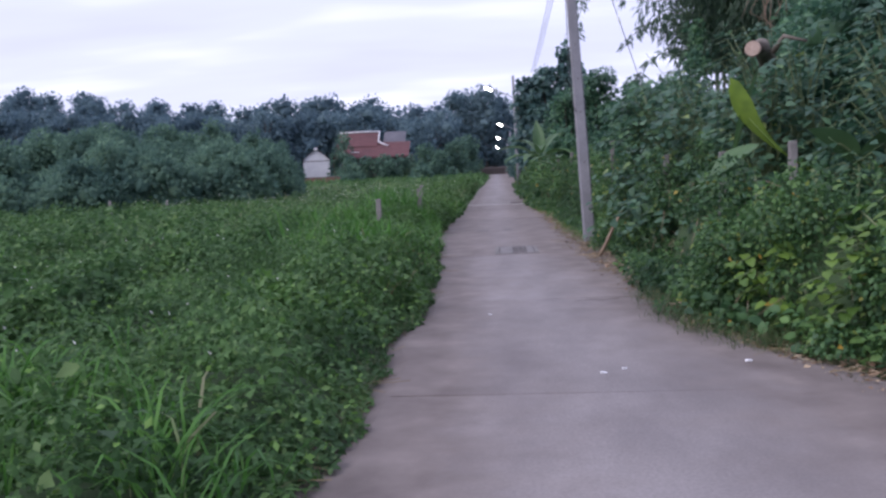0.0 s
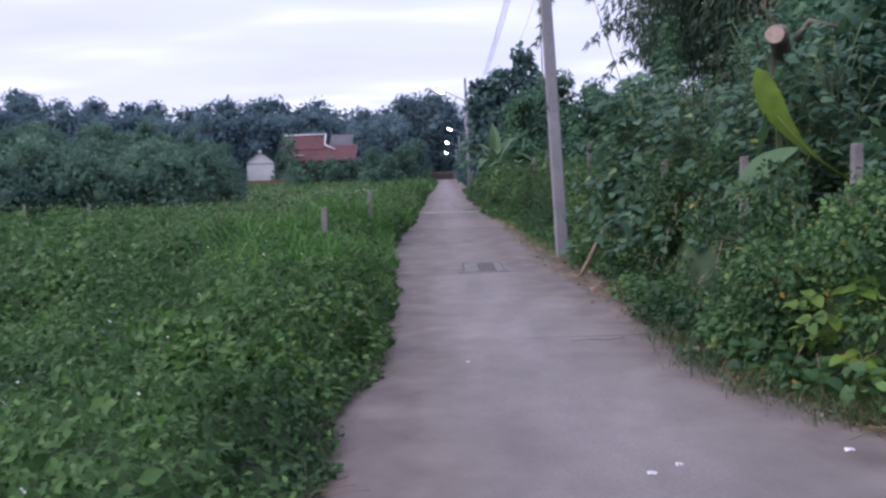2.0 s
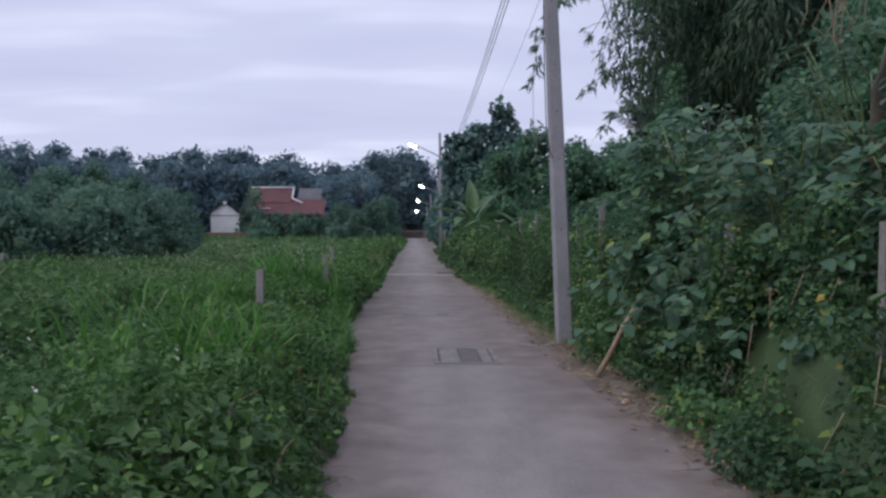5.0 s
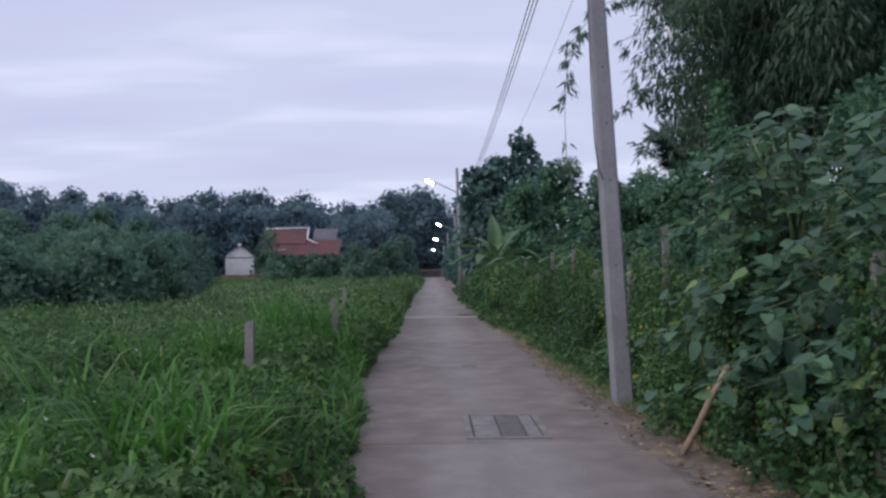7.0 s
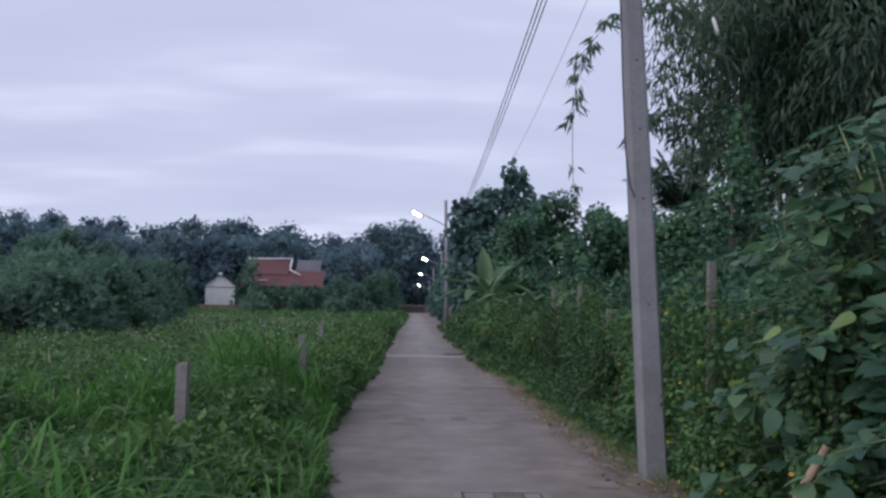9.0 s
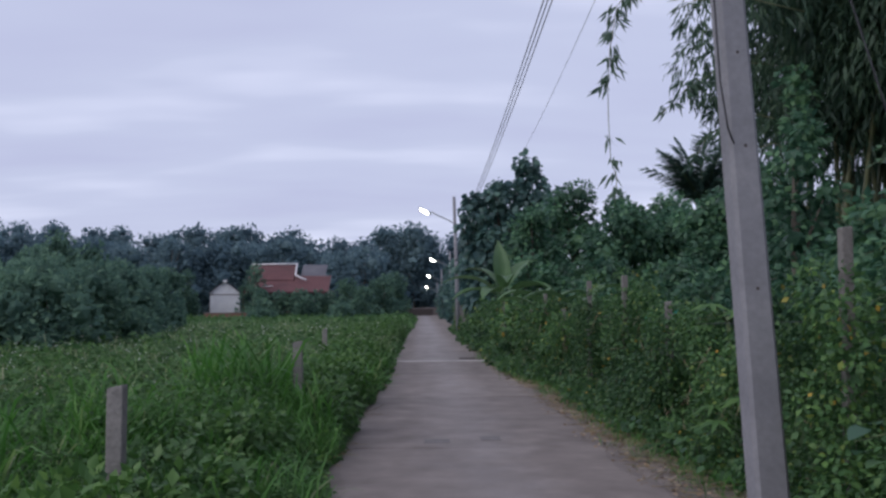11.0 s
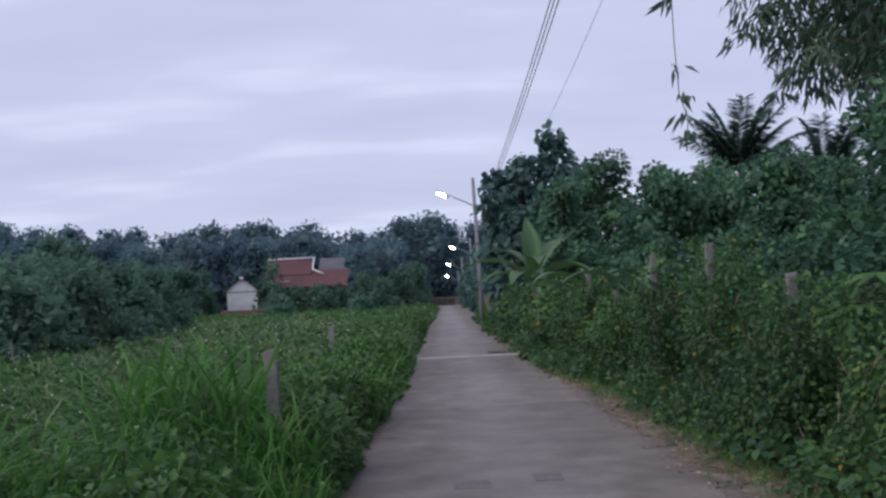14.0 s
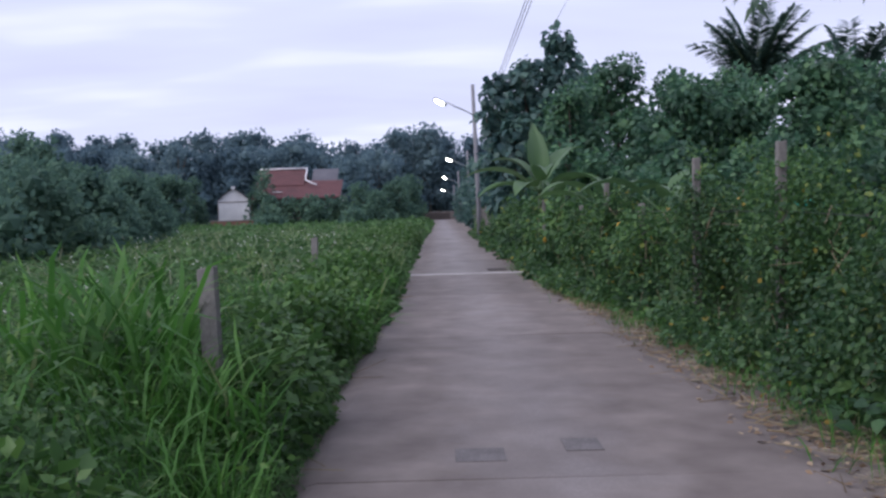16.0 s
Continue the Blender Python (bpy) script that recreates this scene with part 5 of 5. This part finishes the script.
def banana_plant(x, y, h, leaves, label, stem_r=.09):
    root = thing("banana_plant", pose(x, y, -.08), label, "banana plant", "banana plants by the fence")
    bm = bmesh.new()
    tube(bm, [(0, 0, -.1), (.02, 0, h * .5), (0.03, 0, h)], [stem_r, stem_r * .8, stem_r * .45], 9)
    part("stem", bm, M_STEM, root)
    for az, rise, ln, w, droop in leaves:
        bm = bmesh.new()
        a = radians(az)
        d = Vector((math.cos(a), math.sin(a), 0))
        r_up = radians(rise)
        b0 = Vector((.03, 0, h))
        b1 = b0 + (d * math.cos(r_up) + Vector((0, 0, math.sin(r_up)))) * .3
        tube(bm, [b0 - Vector((0, 0, .25)), b0, b1], [.03, .025, .014], 6)
        banana_leaf(bm, b1, a, r_up, ln, w, radians(droop))
        part("leaf", bm, M_BANANA, root)
    return root


BL = "banana plant with broad torn green leaves"
banana_plant(2.1, 33.4, 1.7, ((100, 82, 1.35, .5, 30), (40, 58, 1.5, .52, 60), (178, 38, 1.5, .5, 70), (205, 18, 1.3, .48, 60), (330, 30, 1.5, .5, 90), (5, 25, 1.4, .5, 60), (270, 50, 1.1, .46, 100), (240, 20, 1.1, .46, 70), (150, 60, 1.2, .46, 80)), BL)
banana_plant(2.75, 34.6, 1.5, ((30, 40, 1.3, .46, 70), (330, 45, 1.3, .46, 80), (150, 45, 1.2, .46, 80), (250, 30, 1.1, .46, 60)), BL)
banana_plant(2.6, 29.0, 1.35, ((10, 40, 1.1, .36, 100), (350, 25, 1.3, .4, 50), (200, 40, 1.0, .36, 90), (260, 45, .9, .36, 90), (165, 25, 1.0, .36, 60)), BL)
banana_plant(2.9, 26.6, 1.3, ((185, 40, 1.0, .34, 90), (350, 30, 1.2, .36, 70), (270, 30, .9, .34, 80), (20, 50, 1.0, .34, 90)), BL)
near_b = thing("banana_plant", pose(4.15, 9.9, -.08), "banana plant with a yellow-green leaf and dark broad leaves", "banana plant", "banana plants by the fence")
bm = bmesh.new()
tube(bm, [(0, 0, -.1), (.03, 0, .7), (-.1, 0, 1.35)], [.1, .085, .05], 9)
part("stem", bm, M_STEM, near_b)


def blade_between(parent, name, a, b, width, mat, bow, label="", tilt=0.0, seg=10, skew=.85):
    """A broad leaf from a to b, bowed upwards, its face turned by tilt."""
    bm = bmesh.new()
    a, b = Vector(a), Vector(b)
    d = (b - a).normalized()
    up0 = Vector((0, 0, 1)) - d * d.z
    up0 = up0.normalized() if up0.length > .05 else Vector((0, -1, 0))
    sd = Matrix.Rotation(tilt, 3, d) @ d.cross(up0)
    nn_ = sd.cross(d)
    rows_ = []
    for i in range(seg + 1):
        f = i / seg
        p = a.lerp(b, f) + up0 * bow * 4 * f * (1 - f)
        w = width * .5 * max(.02, math.sin(math.pi * (f ** skew)) ** .7)
        jag = rng.uniform(.93, 1.04)
        rows_.append([bm.verts.new(p + sd * w * jag + nn_ * w * .22), bm.verts.new(p + sd * w * .5 + nn_ * w * .14), bm.verts.new(p), bm.verts.new(p - sd * w * .5 + nn_ * w * .14), bm.verts.new(p - sd * w * jag + nn_ * w * .22)])
    for r0, r1 in zip(rows_, rows_[1:]):
        for j in range(4):
            bm.faces.new((r0[j], r0[j + 1], r1[j + 1], r1[j])).smooth = True
    tube(bm, [a - d * .1, a.lerp(b, .3) + up0 * bow * .84 - nn_ * .008, a.lerp(b, .65) + up0 * bow * .91 - nn_ * .006], [.018, .012, .006], 5)
    return part(name, bm, mat, parent, label)


blade_between(near_b, "leaf", (-.1, .05, 1.35), (-.96, .15, 2.40), .25, M_BANANAY, -.15, "yellow-green leaf", .9, 14, 2.9)
blade_between(near_b, "leaf", (-.9, .3, 1.5), (-.6, .3, 2.5), .26, M_BANANA, .0, "", -.5)
low_leaf = thing("taro_plant", pose(3.35, 9.35, -.08), "plant with broad pale green arrow-shaped leaves", "plant")
bm = bmesh.new()
tube(bm, [(0, 0, -.1), (-.05, 0, .7), (-.1, -.02, 1.38)], [.03, .022, .012], 6)
part("stem", bm, M_STEM, low_leaf)
blade_between(low_leaf, "leaf", (-.55, -.05, 1.32), (-.06, -.05, 1.64), .26, M_BANANA, .03, "", .5)
blade_between(low_leaf, "leaf", (-.72, -.1, 1.2), (-.1, .02, 1.38), .2, M_BANANA, .05, "", .7)
right_leaf = thing("taro_plant", pose(4.0, 8.6, -.08), "plant with broad dark green leaves", "plant")
bm = bmesh.new()
tube(bm, [(0, 0, -.1), (0, 0, .7), (.0, -.02, 1.4)], [.03, .022, .012], 6)
part("stem", bm, M_STEM, right_leaf)
blade_between(right_leaf, "leaf", (.0, 0, 1.4), (-.5, -.1, 1.75), .3, M_BANANA, .06, "", .4)
blade_between(right_leaf, "leaf", (.0, 0, 1.4), (.5, -.3, 1.75), .3, M_BANANA, .06, "", -.4)



def palmate_plant(x, y, h, n, size):
    """A bare stem topped by long-stalked leaves of seven lobes each."""
    root = thing("papaya_plant", pose(x, y, -.08), "young papaya plant with deeply lobed grey-green leaves", "plant", "papaya plants in the hedge")
    bm = bmesh.new()
    tube(bm, [(0, 0, -.1), (.03, 0, h * .5), (0, 0, h)], [.03, .026, .016], 7)
    part("stem", bm, M_STEM, root)
    for k in range(n):
        az = 2 * math.pi * (k + rng.uniform(-.3, .3)) / n
        d = Vector((math.cos(az), math.sin(az), 0))
        tip = Vector((0, 0, h)) + d * size * .9 + Vector((0, 0, rng.uniform(-.12, .16)))
        bm = bmesh.new()
        tube(bm, [(0, 0, h - .06), Vector((0, 0, h + .05)) + d * size * .45, tip], [.008, .006, .004], 5)
        leaf_ = part("leaf_stalk", bm, M_STEM, root)
        m_ = 7
        a0 = [az + radians(-130 + 260 * i / (m_ - 1)) for i in range(m_)]
        A = np.array([(math.cos(a), math.sin(a), -.25) for a in a0])
        S = np.array([size * (.62 + .38 * math.cos((a - az) * .7)) for a in a0])
        nn = np.tile(np.array((d.x * .3, d.y * .3 - .2, 1.0)), (m_, 1))
        wide = (LANCE[0] * np.array((1.5, 1, 1)), LANCE[1])
        mesh_part("leaf", leaf_mesh("leaf", np.tile(np.array(tip), (m_, 1)), A, nn, S, wide), M_VINE2, leaf_)


palmate_plant(2.92, 18.75, 1.32, 8, .28)
palmate_plant(2.62, 17.6, .62, 7, .26)

# the cut trunk with its pale end, dead roots hanging behind
stump = thing("cut_trunk", pose(3.8, 10.9, -.08), "sawn-off tree trunk with a pale fresh cut end", "tree trunk")
bm = bmesh.new()
tube(bm, [(.72, 1.9, -.1), (.72, 1.85, 1.6), (.5, 1.4, 2.75), (.16, .62, 2.9), (-.12, -.02, 2.80)], [.15, .14, .125, .11, .10], 12)
part("trunk", bm, M_BARK, stump)
bm = bmesh.new()
tube(bm, [(-.121, -.022, 2.80), (-.138, -.062, 2.802)], [.099, .09], 12)
part("cut_end", bm, M_CUT, stump, "pale cut wood")
bm = bmesh.new()
tube(bm, [(.2, .25, 2.78), (.28, .1, 2.95), (.5, -.05, 2.86)], [.04, .03, .015], 7)
part("branch_stub", bm, M_BARK, stump)
roots = thing("hanging_roots", pose(5.0, 14.6, 4.6), "dead brown creepers hanging from the trees", "creeper")
for k in range(11):
    bm = bmesh.new()
    x, y = rng.normal(0, .16), rng.uniform(-.2, .2)
    ln = rng.uniform(.4, 1.5)
    tube(bm, [(x * .3, y, .9), (x * .5 + rng.normal(0, .06), y, .35), (x * .8 + rng.normal(0, .09), y, -ln * .3), (x + rng.normal(0, .12), y, -ln * .7), (x * 1.5 + rng.normal(0, .15), y, -ln)], [.016, .012, .009, .006, .003], 5)
    part("strand", bm, M_TIMBER, roots)
net = thing("shade_net", pose(3.6, 23.5, .0), "turquoise plastic net bundled behind the hedge", "net")
bm = bmesh.new()
tube(bm, [(-.25, 0, 1.13), (-.08, 0, 1.21), (.12, .05, 1.2), (.26, 0, 1.25)], [.05, .09, .08, .03], 9)
for v in bm.verts:
    v.co.z += .03 * noise.noise(v.co * 12)
part("netting", bm, M_NET, net)
bm = bmesh.new()
tube(bm, [(0, 0, -.1), (0, 0, 1.13)], .03, 6)
part("stake", bm, M_TIMBER, net)

# ---- trees along the lane ----
for x, y, h, s, n in ((4.1, 44.8, 7.6, 1.35, 18), (3.0, 44.2, 6.7, 1.4, 16), (2.0, 44.0, 6.2, 1.25, 16), (4.9, 43.5, 6.2, 1.3, 14), (2.5, 43.2, 4.6, 1.3, 12), (3.5, 43.6, 5.4, 1.3, 12), (4.6, 44.6, 7.0, 1.0, 10)):
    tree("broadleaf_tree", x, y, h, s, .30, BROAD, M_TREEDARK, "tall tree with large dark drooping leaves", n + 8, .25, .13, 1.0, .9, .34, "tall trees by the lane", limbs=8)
MG = "bushy fruit tree with dense dark green leaves"
for x, y, h, s in ((3.7, 38.5, 4.9, 1.7), (6.9, 40.6, 5.5, 1.9), (8.6, 40, 5.4, 2.1), (5.2, 40.5, 5.9, 2.0), (6.2, 36.5, 4.8, 2.0), (7.8, 37.5, 4.6, 2.2), (4.3, 30.8, 2.6, 1.3), (9.6, 34, 4.4, 2.2), (11.5, 33, 4.6, 2.3), (7.4, 32, 4.5, 2.0), (5.4, 26.5, 2.2, 1.3), (9.5, 29.5, 4.5, 2.2), (6.4, 23.6, 2.3, 1.4), (13.4, 31, 4.6, 2.4), (3.4, 33.5, 2.6, 1.1), (3.2, 36.2, 3.2, 1.2)):
    tree("fruit_tree", x, y, h, s, .17, DIA, M_TREE, MG, 26, .06, .1, .9, .5, .33, "fruit trees behind the fence", closed=True)
ST = "leafy tree overhanging the lane"
for x, y, h, s in ((3.5, 50, 4.9, 1.5), (3.4, 57, 4.7, 1.7), (3.3, 64, 4.8, 1.9), (3.4, 71, 5.2, 2.1), (3.3, 79, 5.6, 2.2), (3.6, 88, 6.0, 2.4), (3.9, 98, 6.4, 2.6), (4.0, 110, 7.0, 2.8), (4.0, 126, 7.6, 2.8), (4.6, 142, 8.6, 3.0)):
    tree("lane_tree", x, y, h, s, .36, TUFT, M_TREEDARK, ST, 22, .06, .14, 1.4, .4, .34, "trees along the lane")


def coconut(x, y, h, n, frond, label, spread=1.0):
    root = thing("coconut_palm", pose(x, y, -.1), label, "palm tree", "coconut palms")
    bm = bmesh.new()
    tube(bm, [(0, 0, -.2), (.1, 0, h * .5), (0, 0, h)], [.2, .14, .11], 9)
    part("trunk", bm, M_BARK, root)
    for k in range(n):
        az = 2 * math.pi * k / n + rng.uniform(-.25, .25)
        rise = radians(rng.uniform(38, 86))
        d = Vector((math.cos(az), math.sin(az), 0))
        ang, p, pts = rise, Vector((0, 0, h)), []
        for i in range(9):
            pts.append(p.copy())
            p = p + (d * math.cos(ang) + Vector((0, 0, math.sin(ang)))) * frond / 8
            ang -= rng.uniform(.02, .05) + .011 * i
        bm = bmesh.new()
        tube(bm, pts, [.03, .026, .022, .019, .016, .013, .01, .007, .004], 5)
        fr_ = part("frond", bm, M_STEM, root)
        P, A, N, S = [], [], [], []
        sd = Vector((-d.y, d.x, 0))
        for i in range(150):
            f = .08 + .92 * i / 150
            q = pts[0].lerp(pts[-1], 0) if f <= 0 else pts[int(f * 7.99)].lerp(pts[int(f * 7.99) + 1], f * 7.99 % 1)
            s = 1 if i % 2 else -1
            P.append(q), A.append(sd * s * .8 + (pts[-1] - pts[0]).normalized() * .7 + Vector((0, 0, rng.uniform(-.55, -.1))))
            N.append(Vector((0, 0, 1)) + Vector(rng.normal(0, .2, 3))), S.append(frond * .32 * (1 - .55 * f) * rng.uniform(.85, 1.1))
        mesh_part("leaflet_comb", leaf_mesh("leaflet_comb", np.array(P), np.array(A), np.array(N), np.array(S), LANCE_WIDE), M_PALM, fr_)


coconut(12.9, 50, 6.1, 19, 3.3, "coconut palm with upright feathery fronds")
coconut(14.8, 46, 4.7, 14, 3.1, "coconut palm with arching fronds")

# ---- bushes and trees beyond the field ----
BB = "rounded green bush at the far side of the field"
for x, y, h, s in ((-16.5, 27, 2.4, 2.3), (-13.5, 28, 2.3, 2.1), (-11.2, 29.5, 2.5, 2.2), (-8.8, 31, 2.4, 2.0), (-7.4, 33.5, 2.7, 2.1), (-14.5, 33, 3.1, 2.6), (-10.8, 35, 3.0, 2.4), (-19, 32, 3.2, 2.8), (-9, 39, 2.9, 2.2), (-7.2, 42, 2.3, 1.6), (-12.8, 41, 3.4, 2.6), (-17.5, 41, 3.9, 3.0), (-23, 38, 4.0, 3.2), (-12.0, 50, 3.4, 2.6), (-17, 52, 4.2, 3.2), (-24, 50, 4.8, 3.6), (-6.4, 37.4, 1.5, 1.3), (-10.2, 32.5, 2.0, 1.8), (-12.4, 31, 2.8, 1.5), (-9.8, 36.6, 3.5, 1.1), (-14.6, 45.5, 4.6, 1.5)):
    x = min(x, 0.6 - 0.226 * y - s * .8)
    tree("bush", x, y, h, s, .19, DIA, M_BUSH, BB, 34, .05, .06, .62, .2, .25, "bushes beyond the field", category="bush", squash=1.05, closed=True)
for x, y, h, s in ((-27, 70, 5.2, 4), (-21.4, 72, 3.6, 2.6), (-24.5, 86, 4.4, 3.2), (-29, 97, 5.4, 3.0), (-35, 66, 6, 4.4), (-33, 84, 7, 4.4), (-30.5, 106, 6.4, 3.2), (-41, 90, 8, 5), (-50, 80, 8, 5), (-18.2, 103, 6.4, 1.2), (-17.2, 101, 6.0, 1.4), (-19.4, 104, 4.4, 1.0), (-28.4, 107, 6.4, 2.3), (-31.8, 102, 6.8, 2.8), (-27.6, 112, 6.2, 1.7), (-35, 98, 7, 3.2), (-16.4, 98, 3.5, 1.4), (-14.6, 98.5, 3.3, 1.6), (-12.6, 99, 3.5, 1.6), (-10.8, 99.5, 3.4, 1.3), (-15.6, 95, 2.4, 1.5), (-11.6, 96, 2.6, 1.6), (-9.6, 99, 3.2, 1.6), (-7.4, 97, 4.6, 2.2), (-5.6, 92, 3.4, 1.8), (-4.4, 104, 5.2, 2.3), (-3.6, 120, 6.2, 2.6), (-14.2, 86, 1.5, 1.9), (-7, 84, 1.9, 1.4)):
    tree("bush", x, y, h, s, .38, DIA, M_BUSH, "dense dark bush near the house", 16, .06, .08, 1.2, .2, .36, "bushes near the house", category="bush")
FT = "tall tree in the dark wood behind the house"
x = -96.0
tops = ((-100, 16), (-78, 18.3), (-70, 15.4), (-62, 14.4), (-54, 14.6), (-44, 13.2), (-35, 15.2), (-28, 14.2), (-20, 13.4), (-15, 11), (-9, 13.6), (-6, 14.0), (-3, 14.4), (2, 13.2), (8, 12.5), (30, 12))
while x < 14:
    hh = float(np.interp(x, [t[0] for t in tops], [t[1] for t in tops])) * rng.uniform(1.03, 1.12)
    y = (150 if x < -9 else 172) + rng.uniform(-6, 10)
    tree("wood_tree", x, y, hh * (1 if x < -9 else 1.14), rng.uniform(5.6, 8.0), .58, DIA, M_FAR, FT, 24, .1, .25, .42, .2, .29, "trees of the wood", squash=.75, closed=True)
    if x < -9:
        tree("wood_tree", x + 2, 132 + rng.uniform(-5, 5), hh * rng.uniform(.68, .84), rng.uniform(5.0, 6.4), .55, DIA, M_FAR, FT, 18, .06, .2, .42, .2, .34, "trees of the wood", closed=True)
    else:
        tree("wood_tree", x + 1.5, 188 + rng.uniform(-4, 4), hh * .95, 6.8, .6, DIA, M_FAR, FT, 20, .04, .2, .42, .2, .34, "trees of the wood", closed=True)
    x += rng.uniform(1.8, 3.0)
